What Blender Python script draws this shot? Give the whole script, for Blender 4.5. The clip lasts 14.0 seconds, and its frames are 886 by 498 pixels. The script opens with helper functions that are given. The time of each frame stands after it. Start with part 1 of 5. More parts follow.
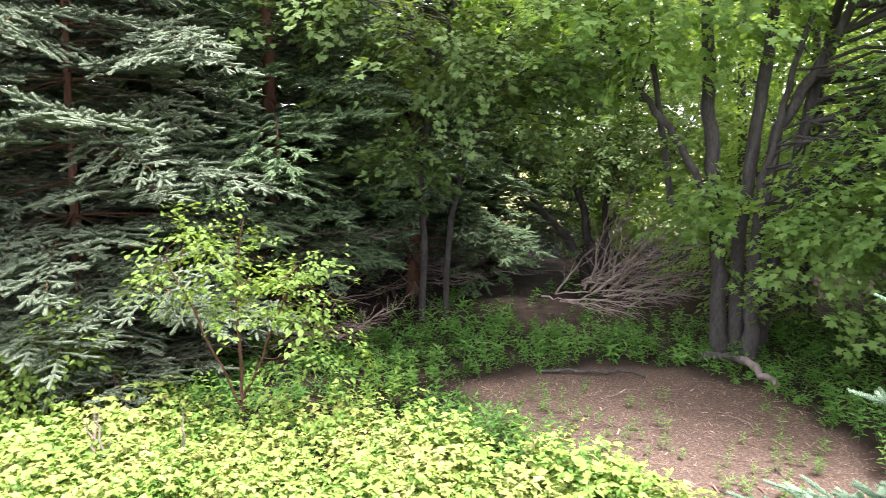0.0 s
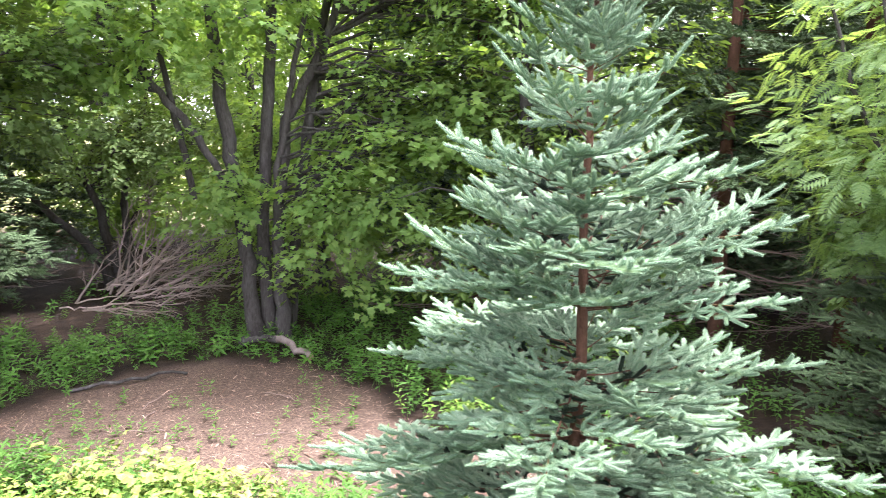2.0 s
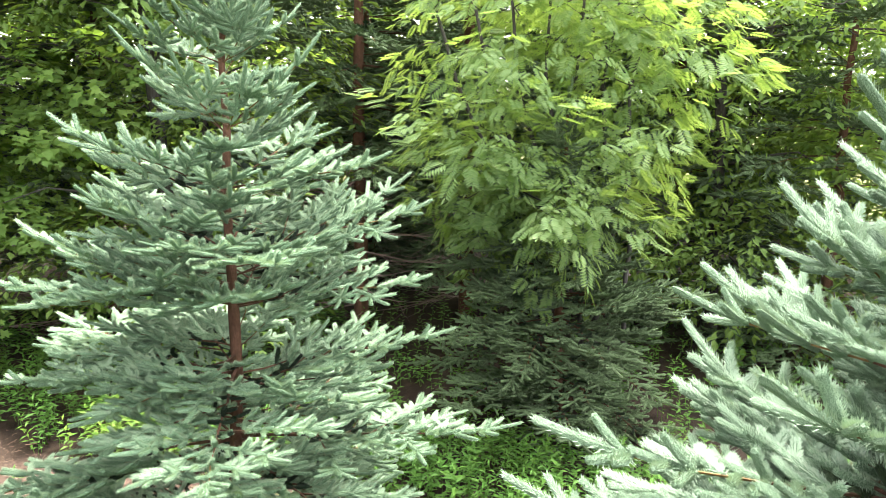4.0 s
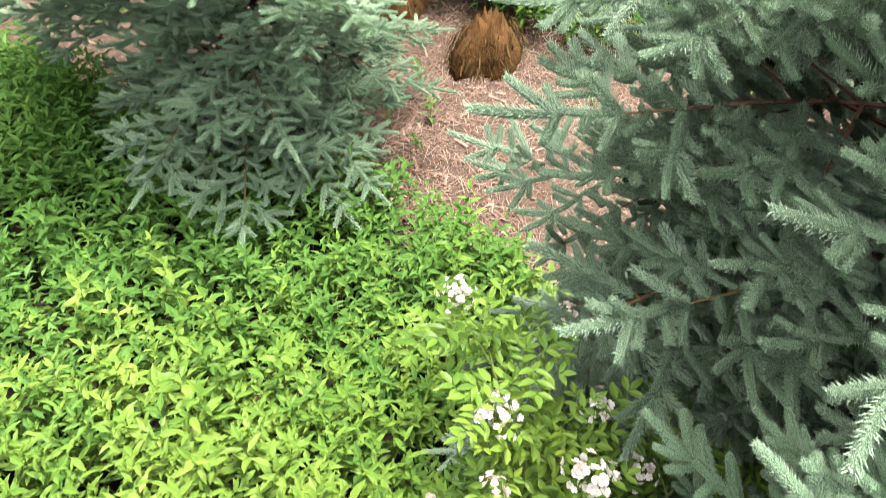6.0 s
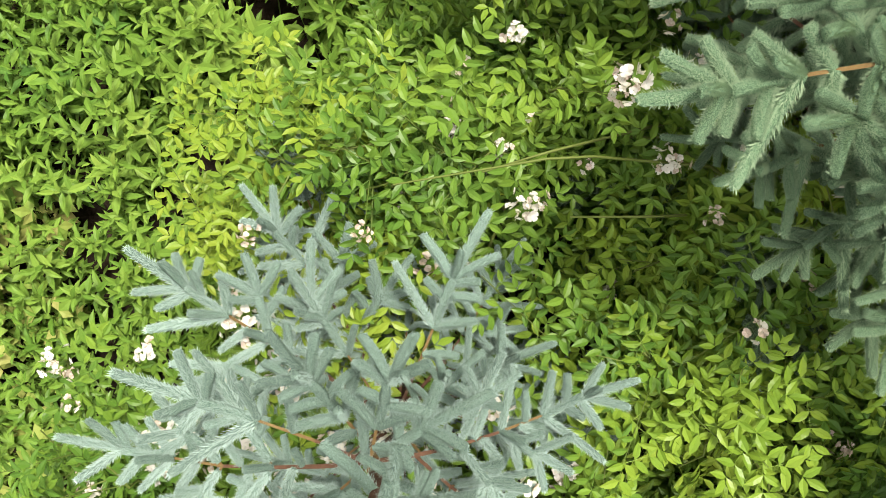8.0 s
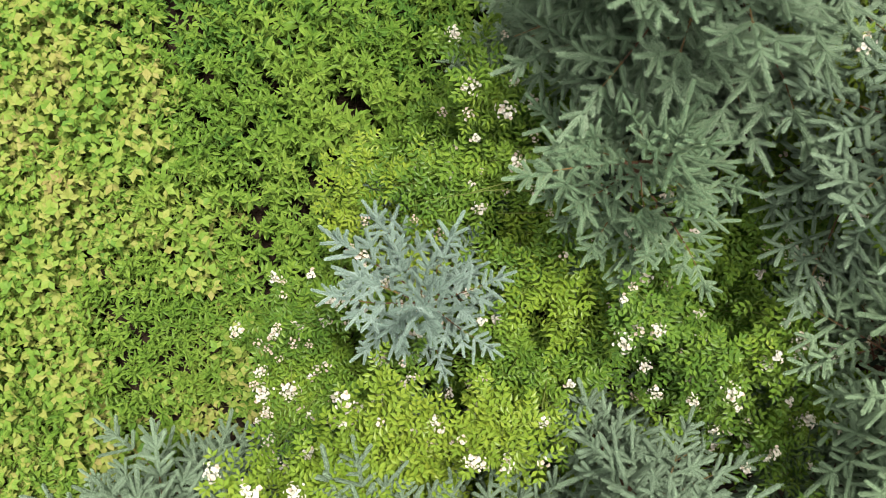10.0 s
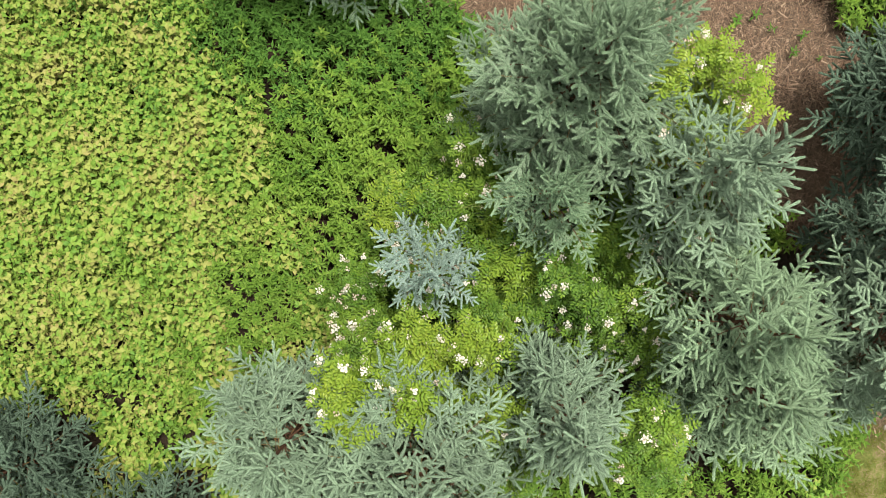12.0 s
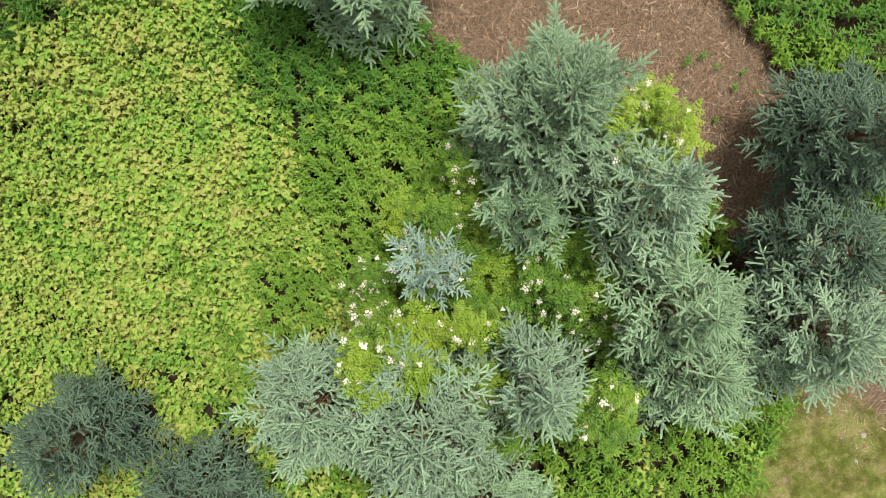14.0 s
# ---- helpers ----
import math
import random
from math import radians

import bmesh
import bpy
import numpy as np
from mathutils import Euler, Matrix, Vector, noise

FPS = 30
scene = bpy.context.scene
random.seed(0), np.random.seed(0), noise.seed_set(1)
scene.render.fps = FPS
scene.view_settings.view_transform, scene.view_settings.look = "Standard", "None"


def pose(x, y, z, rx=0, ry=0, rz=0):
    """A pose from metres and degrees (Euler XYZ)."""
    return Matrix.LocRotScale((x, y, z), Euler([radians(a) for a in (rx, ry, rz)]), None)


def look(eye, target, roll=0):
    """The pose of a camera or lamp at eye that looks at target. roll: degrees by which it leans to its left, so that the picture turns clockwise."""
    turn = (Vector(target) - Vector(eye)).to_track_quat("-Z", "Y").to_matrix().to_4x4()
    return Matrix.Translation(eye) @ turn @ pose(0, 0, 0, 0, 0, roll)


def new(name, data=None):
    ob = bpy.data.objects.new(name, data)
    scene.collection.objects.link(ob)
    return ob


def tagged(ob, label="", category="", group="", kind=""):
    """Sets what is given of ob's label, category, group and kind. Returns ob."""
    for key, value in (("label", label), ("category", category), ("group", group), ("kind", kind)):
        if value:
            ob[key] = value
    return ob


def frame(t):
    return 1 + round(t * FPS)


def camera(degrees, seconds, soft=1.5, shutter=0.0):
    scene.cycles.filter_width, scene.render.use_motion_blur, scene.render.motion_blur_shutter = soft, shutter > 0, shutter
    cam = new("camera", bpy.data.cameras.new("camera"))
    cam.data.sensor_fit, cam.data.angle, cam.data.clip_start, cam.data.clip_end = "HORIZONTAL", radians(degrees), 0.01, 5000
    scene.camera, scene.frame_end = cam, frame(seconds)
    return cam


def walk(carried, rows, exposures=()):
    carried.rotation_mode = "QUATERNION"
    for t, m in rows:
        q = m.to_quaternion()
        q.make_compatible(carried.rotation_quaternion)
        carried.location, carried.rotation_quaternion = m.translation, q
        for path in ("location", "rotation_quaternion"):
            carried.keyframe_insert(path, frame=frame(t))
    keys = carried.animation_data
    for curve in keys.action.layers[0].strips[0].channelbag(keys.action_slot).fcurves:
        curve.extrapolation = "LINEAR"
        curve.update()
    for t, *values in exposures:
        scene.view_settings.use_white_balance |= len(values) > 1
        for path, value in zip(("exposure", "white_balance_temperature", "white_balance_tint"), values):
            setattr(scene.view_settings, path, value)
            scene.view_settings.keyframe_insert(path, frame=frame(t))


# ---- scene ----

# ======== camera and its walk ========
cam = camera(63.3, 14.0, 0.4, 0.15)

PATH = [
    (0.0, pose(0, 0, 2.9, 80.72, 0, -0.65)),
    (0.5, pose(0, 0, 2.9, 80.55, 0, -10.42)),
    (1.0, pose(0, 0, 2.9, 80.4, 0, -19.4)),
    (1.5, pose(0, 0, 2.9, 80.22, 0, -28.4)),
    (2.0, pose(0, 0, 2.9, 80.05, 0, -37.45)),
    (2.5, pose(0, 0, 2.9, 79.92, 0, -46.5)),
    (2.7, pose(0, 0, 2.9, 79.88, 0, -50.15)),
    (3.2, pose(0, 0, 2.9, 79.8, -0.1, -58.6)),
    (3.6, pose(0, 0, 2.9, 79.75, -0.2, -63.4)),
    (4.0, pose(0, 0, 2.9, 79.6, -0.4, -65.4)),
    (4.4, pose(0, 0, 2.9, 78.6, -0.5, -65.75)),
    (4.8, pose(0, 0, 2.9, 71.3, -0.55, -65.8)),
    (5.0, pose(0, 0, 2.9, 66.06, -0.55, -65.8)),
    (5.5, pose(0, 0, 2.9, 53.09, -0.5, -65.74)),
    (6.0, pose(0, 0, 2.9, 39.99, -0.42, -65.71)),
    (6.5, pose(0, 0, 2.9, 27.67, -0.38, -65.68)),
    (7.0, pose(0, 0, 2.9, 14.45, -0.18, -65.82)),
    (7.2, pose(0, 0, 2.9, 8.85, -0.08, -65.9)),
    (7.4, pose(0, 0, 2.9, 3.0, 0, -65.95)),
    (7.5, pose(0, 0, 2.9, 1.4, 0, -65.96)),
    (7.7, pose(0, 0, 2.9, 0.1, 0, -66)),
    (8.0, pose(0, 0, 2.9, 0, 0, -66)),
    (8.2, pose(-0.006, 0.003, 3.003, 0, 0, -66.0)),
    (8.5, pose(-0.014, 0.001, 3.222, 0, 0, -66.0)),
    (8.7, pose(-0.024, 0, 3.467, 0, 0, -66.0)),
    (10.8, pose(-0.162, -0.061, 6.353, 0, 0, -66.0)),
    (11.0, pose(-0.166, -0.064, 6.635, 0, 0, -66.0)),
    (11.5, pose(-0.18, -0.06, 7.316, 0, 0, -66.0)),
    (12.0, pose(-0.19, -0.06, 7.982, 0, 0, -66.0)),
    (12.5, pose(-0.19, -0.066, 8.575, 0, 0, -66.0)),
    (13.0, pose(-0.184, -0.066, 9.124, 0, 0, -66.0)),
    (13.5, pose(-0.164, -0.061, 9.485, 0, 0, -66.0)),
    (14.0, pose(-0.157, -0.055, 9.531, 0, 0, -66.0)),
]
walk(cam, PATH, [(0.0, 2.80, 6000, 25), (0.5, 3.03, 5950, 26), (1.0, 3.19, 5880, 28), (2.7, 3.15, 5900, 27), (4.0, 3.02, 6350, 16), (5.0, 2.66, 6650, 9),
                 (6.0, 2.30, 6400, 17), (7.0, 1.95, 6450, 18), (8.0, 1.43, 6900, 10), (10.8, 1.14, 6850, 10), (14.0, 1.10, 6950, 4)])

# ======== sky and sun: bright, thinly overcast ========
SUN_AZ, SUN_EL = 105.0, 70.0            # compass bearing from +y, elevation
world = bpy.data.worlds.new("sky")
scene.world = world
world.use_nodes = True
wn, wl = world.node_tree.nodes, world.node_tree.links
sky = wn.new("ShaderNodeTexSky")
sky.sky_type, sky.sun_disc = 'NISHITA', False
sky.sun_elevation, sky.sun_rotation = radians(SUN_EL), radians(SUN_AZ)
sky.air_density, sky.dust_density, sky.ozone_density = 1.0, 6.0, 1.0
white = wn.new("ShaderNodeMixRGB")       # thin cloud whitens the sky
white.inputs[0].default_value = 0.75
white.inputs[2].default_value = (10.2, 10.0, 9.6, 1)
wl.new(sky.outputs[0], white.inputs[1])
wl.new(white.outputs[0], wn["Background"].inputs[0])
wn["Background"].inputs[1].default_value = 0.098

sun = new("sun", bpy.data.lights.new("sun", 'SUN'))
sun.data.energy, sun.data.angle, sun.data.color = 3.1, radians(14), (1.0, 0.96, 0.88)
_a, _e = radians(SUN_AZ), radians(SUN_EL)
sun.matrix_world = look((20 * math.sin(_a) * math.cos(_e), 20 * math.cos(_a) * math.cos(_e), 20 * math.sin(_e)), (0, 0, 0))


# ======== materials ========
def nodes_of(name):
    m = bpy.data.materials.new(name)
    m.use_nodes = True
    nt = m.node_tree
    return m, nt, nt.nodes, nt.links, nt.nodes["Principled BSDF"]


def ramp_node(n, stops):
    r = n.new("ShaderNodeValToRGB")
    el = r.color_ramp.elements
    while len(el) < len(stops):
        el.new(0.5)
    for e, (p, c) in zip(el, stops):
        e.position, e.color = p, (*c, 1)
    return r


LEAF_TONE, WOOD_TONE = 0.5, 0.55          # reflectance of leaves, of wood and soil


def leaf_material(name, colours, translucent=0.35, rough=0.5, patch=0.8, patch_mix=0.35, gloss=0.4, tone=LEAF_TONE):
    """Leaf colours vary from blade to blade and, more slowly, over the ground."""
    m, nt, n, l, p = nodes_of(name)
    colours, gloss = [tuple(tone * v for v in c) for c in colours], gloss * tone * 0.5
    geo = n.new("ShaderNodeNewGeometry")
    tex = n.new("ShaderNodeTexCoord")
    obi = n.new("ShaderNodeObjectInfo")
    k = len(colours) - 1
    ramp = ramp_node(n, [(i / k, c) for i, c in enumerate(colours)])
    big = n.new("ShaderNodeTexNoise")
    big.inputs["Scale"].default_value, big.inputs["Detail"].default_value = patch, 3
    l.new(geo.outputs["Position"], big.inputs["Vector"])
    mix = n.new("ShaderNodeMath")
    mix.operation = 'MULTIPLY_ADD'
    mix.inputs[1].default_value = 1 - patch_mix
    sp = n.new("ShaderNodeMath")
    sp.operation = 'MULTIPLY_ADD'
    sp.inputs[1].default_value, sp.inputs[2].default_value = patch_mix * 2.2, -patch_mix * 0.6
    l.new(big.outputs["Fac"], sp.inputs[0])
    avg = n.new("ShaderNodeMath")
    avg.operation = 'MULTIPLY_ADD'
    avg.inputs[1].default_value = 0.7
    half = n.new("ShaderNodeMath")
    half.operation = 'MULTIPLY'
    half.inputs[1].default_value = 0.3
    l.new(obi.outputs["Random"], half.inputs[0])
    l.new(geo.outputs["Random Per Island"], avg.inputs[0])
    l.new(half.outputs[0], avg.inputs[2])
    l.new(avg.outputs[0], mix.inputs[0])
    l.new(sp.outputs[0], mix.inputs[2])
    l.new(mix.outputs[0], ramp.inputs[0])
    fine = n.new("ShaderNodeTexNoise")
    fine.inputs["Scale"].default_value = 90
    l.new(tex.outputs["Object"], fine.inputs["Vector"])
    bump = n.new("ShaderNodeBump")
    bump.inputs["Strength"].default_value, bump.inputs["Distance"].default_value = 0.25, 0.004
    l.new(fine.outputs["Fac"], bump.inputs["Height"])
    l.new(ramp.outputs[0], p.inputs["Base Color"])
    l.new(bump.outputs[0], p.inputs["Normal"])
    p.inputs["Roughness"].default_value = rough
    p.inputs["Specular IOR Level"].default_value = gloss
    if translucent:
        tr = n.new("ShaderNodeBsdfTranslucent")
        warm = n.new("ShaderNodeMixRGB")
        warm.blend_type = 'MULTIPLY'
        warm.inputs[0].default_value = 1
        warm.inputs[2].default_value = (1.35, 1.25, 0.5, 1)
        l.new(ramp.outputs[0], warm.inputs[1])
        l.new(warm.outputs[0], tr.inputs["Color"])
        ms = n.new("ShaderNodeMixShader")
        ms.inputs[0].default_value = translucent
        l.new(p.outputs[0], ms.inputs[1])
        l.new(tr.outputs[0], ms.inputs[2])
        l.new(ms.outputs[0], n["Material Output"].inputs["Surface"])
    return m


def rough_material(name, colours, scale=6.0, rough=0.9, bump=0.6, dist=0.01, stretch=(1, 1, 1), island=False, gloss=0.2):
    """Bark, soil, litter: two scales of noise between several colours."""
    m, nt, n, l, p = nodes_of(name)
    colours, gloss = [tuple(WOOD_TONE * v for v in c) for c in colours], gloss * WOOD_TONE
    tex = n.new("ShaderNodeTexCoord")
    mp = n.new("ShaderNodeMapping")
    mp.inputs["Scale"].default_value = stretch
    l.new(tex.outputs["Object"], mp.inputs[0])
    a = n.new("ShaderNodeTexNoise")
    a.inputs["Scale"].default_value, a.inputs["Detail"].default_value, a.inputs["Roughness"].default_value = scale, 8, 0.65
    b = n.new("ShaderNodeTexNoise")
    b.inputs["Scale"].default_value, b.inputs["Detail"].default_value = scale * 7.3, 4
    l.new(mp.outputs[0], a.inputs["Vector"])
    l.new(mp.outputs[0], b.inputs["Vector"])
    mx = n.new("ShaderNodeMath")
    mx.operation = 'MULTIPLY_ADD'
    mx.inputs[1].default_value, mx.inputs[2].default_value = 0.45, 0.0
    ad = n.new("ShaderNodeMath")
    ad.operation = 'MULTIPLY_ADD'
    ad.inputs[1].default_value = 0.75
    l.new(b.outputs["Fac"], mx.inputs[0])
    l.new(a.outputs["Fac"], ad.inputs[0])
    l.new(mx.outputs[0], ad.inputs[2])
    last = ad
    if island:
        geo = n.new("ShaderNodeNewGeometry")
        g2 = n.new("ShaderNodeMath")
        g2.operation = 'MULTIPLY_ADD'
        g2.inputs[1].default_value = 0.7
        g3 = n.new("ShaderNodeMath")
        g3.operation = 'MULTIPLY'
        g3.inputs[1].default_value = 0.35
        l.new(ad.outputs[0], g3.inputs[0])
        l.new(geo.outputs["Random Per Island"], g2.inputs[0])
        l.new(g3.outputs[0], g2.inputs[2])
        last = g2
    k = len(colours) - 1
    lo, hi = (0.32, 0.88) if not island else (0.05, 0.95)
    ramp = ramp_node(n, [(lo + (hi - lo) * i / k, c) for i, c in enumerate(colours)])
    l.new(last.outputs[0], ramp.inputs[0])
    l.new(ramp.outputs[0], p.inputs["Base Color"])
    bp = n.new("ShaderNodeBump")
    bp.inputs["Strength"].default_value, bp.inputs["Distance"].default_value = bump, dist
    l.new(ad.outputs[0], bp.inputs["Height"])
    l.new(bp.outputs[0], p.inputs["Normal"])
    p.inputs["Roughness"].default_value = rough
    p.inputs["Specular IOR Level"].default_value = gloss
    return m


M = {}
M["needle_blue_new"] = leaf_material("pale_blue_green_needles", [(0.339, 0.516, 0.318), (0.473, 0.669, 0.428), (0.622, 0.808, 0.539)], 0.05, 0.5, 1.2, 0.2, 0.35)
# blue, pale, fresh and deep _old: dark with age, darkened further as inner-crown shade
M["needle_blue_old"] = leaf_material("old_shaded_blue_green_needles", [(0.010, 0.022, 0.012), (0.020, 0.038, 0.020), (0.035, 0.063, 0.032)], 0.03, 0.55, 1.2, 0.2, 0.3)
M["needle_green_new"] = leaf_material("fresh_green_needles", [(0.095, 0.170, 0.070), (0.150, 0.240, 0.105), (0.215, 0.320, 0.150)], 0.05, 0.55, 1.0, 0.2, 0.3)
M["needle_green_old"] = leaf_material("dark_green_needles", [(0.026, 0.065, 0.029), (0.046, 0.098, 0.046), (0.078, 0.143, 0.072)], 0.10, 0.6, 1.0, 0.2, 0.3)
M["needle_grey_new"] = leaf_material("grey_green_needles", [(0.178, 0.252, 0.151), (0.241, 0.315, 0.199), (0.325, 0.388, 0.262)], 0.05, 0.55, 1.0, 0.2, 0.3)
M["needle_grey_old"] = leaf_material("dull_green_needles", [(0.088, 0.143, 0.077), (0.143, 0.198, 0.110), (0.220, 0.286, 0.165)], 0.03, 0.6, 1.0, 0.2, 0.3)


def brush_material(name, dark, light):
    """Close-set needles round a shoot: fine pale needles, with the shade between them painted in by noise."""
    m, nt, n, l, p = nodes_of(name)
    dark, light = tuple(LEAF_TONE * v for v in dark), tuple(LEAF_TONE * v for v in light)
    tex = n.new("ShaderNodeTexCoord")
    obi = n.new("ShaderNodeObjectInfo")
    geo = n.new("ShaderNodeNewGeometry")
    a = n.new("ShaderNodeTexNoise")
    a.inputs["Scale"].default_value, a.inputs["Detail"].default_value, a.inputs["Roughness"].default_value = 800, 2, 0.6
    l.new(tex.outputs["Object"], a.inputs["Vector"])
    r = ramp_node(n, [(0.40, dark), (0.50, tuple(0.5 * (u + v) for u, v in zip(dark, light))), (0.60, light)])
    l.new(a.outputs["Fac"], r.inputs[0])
    hv = n.new("ShaderNodeHueSaturation")
    v = n.new("ShaderNodeMath")
    v.operation = 'MULTIPLY_ADD'
    v.inputs[1].default_value, v.inputs[2].default_value = 0.35, 0.65
    w = n.new("ShaderNodeMath")
    w.operation = 'MULTIPLY_ADD'
    w.inputs[1].default_value = 0.3
    l.new(obi.outputs["Random"], v.inputs[0])
    l.new(geo.outputs["Random Per Island"], w.inputs[0])
    l.new(v.outputs[0], w.inputs[2])
    l.new(w.outputs[0], hv.inputs["Value"])
    l.new(r.outputs[0], hv.inputs["Color"])
    l.new(hv.outputs[0], p.inputs["Base Color"])
    bp = n.new("ShaderNodeBump")
    bp.inputs["Strength"].default_value, bp.inputs["Distance"].default_value = 1.0, 0.006
    l.new(a.outputs["Fac"], bp.inputs["Height"])
    l.new(bp.outputs[0], p.inputs["Normal"])
    p.inputs["Roughness"].default_value = 0.6
    p.inputs["Specular IOR Level"].default_value = 0.12
    return m


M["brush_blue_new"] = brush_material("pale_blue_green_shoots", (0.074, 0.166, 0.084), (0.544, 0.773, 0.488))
# _old shoots carry the same inner-crown shade in their colour
M["brush_blue_old"] = brush_material("old_shaded_blue_green_shoots", (0.006, 0.015, 0.008), (0.035, 0.066, 0.035))
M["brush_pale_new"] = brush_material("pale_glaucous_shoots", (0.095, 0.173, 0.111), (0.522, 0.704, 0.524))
M["brush_pale_old"] = brush_material("old_shaded_glaucous_shoots", (0.014, 0.032, 0.020), (0.091, 0.140, 0.098))
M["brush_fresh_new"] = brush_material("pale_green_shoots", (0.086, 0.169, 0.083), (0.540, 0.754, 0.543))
M["brush_fresh_old"] = brush_material("old_shaded_green_shoots", (0.011, 0.027, 0.011), (0.074, 0.117, 0.053))
M["needle_fresh_new"] = leaf_material("pale_green_needles", [(0.331, 0.507, 0.312), (0.454, 0.637, 0.437), (0.589, 0.754, 0.576)], 0.05, 0.5, 1.2, 0.2, 0.35)
M["needle_fresh_old"] = leaf_material("old_shaded_green_needles", [(0.019, 0.040, 0.017), (0.038, 0.067, 0.030), (0.074, 0.112, 0.048)], 0.03, 0.55, 1.2, 0.2, 0.3)
M["brush_green_new"] = brush_material("fresh_green_shoots", (0.050, 0.092, 0.038), (0.265, 0.390, 0.190))
M["brush_green_old"] = brush_material("dark_green_shoots", (0.016, 0.033, 0.016), (0.065, 0.111, 0.055))
M["brush_grey_new"] = brush_material("grey_green_shoots", (0.064, 0.094, 0.047), (0.377, 0.472, 0.304))
M["brush_grey_old"] = brush_material("dull_green_shoots", (0.040, 0.062, 0.033), (0.176, 0.231, 0.132))
M["needle_pale_new"] = leaf_material("pale_glaucous_needles", [(0.537, 0.735, 0.673), (0.618, 0.821, 0.757), (0.699, 0.899, 0.842)], 0.05, 0.5, 1.2, 0.2, 0.35)
M["needle_pale_old"] = leaf_material("old_shaded_glaucous_needles", [(0.035, 0.063, 0.042), (0.056, 0.091, 0.063), (0.084, 0.126, 0.091)], 0.03, 0.5, 1.2, 0.2, 0.35)
# deep: own dark tone in the brambles, painted shade on the path's spruces
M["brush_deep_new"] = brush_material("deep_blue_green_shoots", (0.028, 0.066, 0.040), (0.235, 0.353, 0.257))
M["brush_deep_old"] = brush_material("old_shaded_dark_shoots", (0.006, 0.015, 0.008), (0.035, 0.066, 0.035))
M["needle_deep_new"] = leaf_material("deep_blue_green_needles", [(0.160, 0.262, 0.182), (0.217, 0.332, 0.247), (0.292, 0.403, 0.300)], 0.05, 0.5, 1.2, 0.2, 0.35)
M["needle_deep_old"] = leaf_material("old_shaded_dark_needles", [(0.010, 0.022, 0.012), (0.020, 0.038, 0.020), (0.035, 0.063, 0.032)], 0.03, 0.55, 1.2, 0.2, 0.3)
# cores: mostly darker than the other shoots, shade among the needles painted in
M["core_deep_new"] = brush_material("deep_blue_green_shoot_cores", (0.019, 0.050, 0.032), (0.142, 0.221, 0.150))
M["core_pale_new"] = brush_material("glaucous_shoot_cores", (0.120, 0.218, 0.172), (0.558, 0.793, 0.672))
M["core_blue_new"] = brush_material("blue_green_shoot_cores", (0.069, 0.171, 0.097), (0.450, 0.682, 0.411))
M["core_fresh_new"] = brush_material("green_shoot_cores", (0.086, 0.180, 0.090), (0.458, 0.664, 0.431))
for _k in ("new", "old"):
    M["needle_rust_" + _k] = leaf_material("rusty_dead_needles_" + _k, [(0.22, 0.10, 0.05), (0.34, 0.16, 0.08), (0.44, 0.24, 0.13)], 0.05, 0.7, 1.0, 0.2, 0.2)
    M["brush_rust_" + _k] = brush_material("rusty_dead_shoots_" + _k, (0.12, 0.05, 0.03), (0.38, 0.19, 0.10))
M["twig"] = rough_material("orange_brown_twig", [(0.115, 0.072, 0.030), (0.200, 0.130, 0.052), (0.290, 0.205, 0.095)], 30, 0.8, 0.4, 0.002)
M["dead_twig"] = rough_material("grey_dead_twig", [(0.12, 0.085, 0.07), (0.25, 0.185, 0.155), (0.40, 0.32, 0.27)], 14, 0.9, 0.4, 0.003, island=True)
M["bleached"] = rough_material("bleached_dead_wood", [(0.186, 0.136, 0.112), (0.310, 0.248, 0.211), (0.446, 0.384, 0.341)], 14, 0.9, 0.4, 0.003, island=True)
M["spruce_bark"] = rough_material("spruce_bark", [(0.058, 0.032, 0.021), (0.130, 0.070, 0.044), (0.221, 0.120, 0.076)], 18, 0.95, 0.8, 0.012, (1, 1, 0.4))
M["maple_bark"] = rough_material("grey_maple_bark", [(0.029, 0.024, 0.023), (0.065, 0.058, 0.052), (0.117, 0.112, 0.102), (0.234, 0.230, 0.217)], 7, 0.95, 0.9, 0.02, (1, 1, 0.25))
M["maple_leaf"] = leaf_material("maple_leaves", [(0.179, 0.338, 0.088), (0.286, 0.498, 0.137), (0.450, 0.679, 0.199)], 0.58, 0.45, 0.6, 0.3)
M["young_leaf"] = leaf_material("yellow_green_leaves", [(0.16, 0.29, 0.06), (0.25, 0.40, 0.085), (0.36, 0.50, 0.12)], 0.4, 0.45, 1.0, 0.3)
M["scrub_leaf"] = leaf_material("grey_green_scrub_and_shaded_leaves", [(0.125, 0.225, 0.062), (0.200, 0.312, 0.100), (0.300, 0.413, 0.163)], 0.4, 0.5, 0.7, 0.3)
M["far_leaf"] = leaf_material("woodland_leaves", [(0.148, 0.282, 0.082), (0.248, 0.413, 0.116), (0.397, 0.595, 0.183)], 0.62, 0.5, 0.35, 0.4)
M["rowan_leaf"] = leaf_material("rowan_leaves", [(0.236, 0.404, 0.156), (0.345, 0.538, 0.223), (0.490, 0.673, 0.312)], 0.6, 0.45, 0.8, 0.3)
M["goldenrod"] = leaf_material("goldenrod_leaves", [(0.070, 0.178, 0.026), (0.148, 0.300, 0.042), (0.250, 0.420, 0.066), (0.370, 0.500, 0.095)], 0.07, 0.45, 1.5, 0.5)
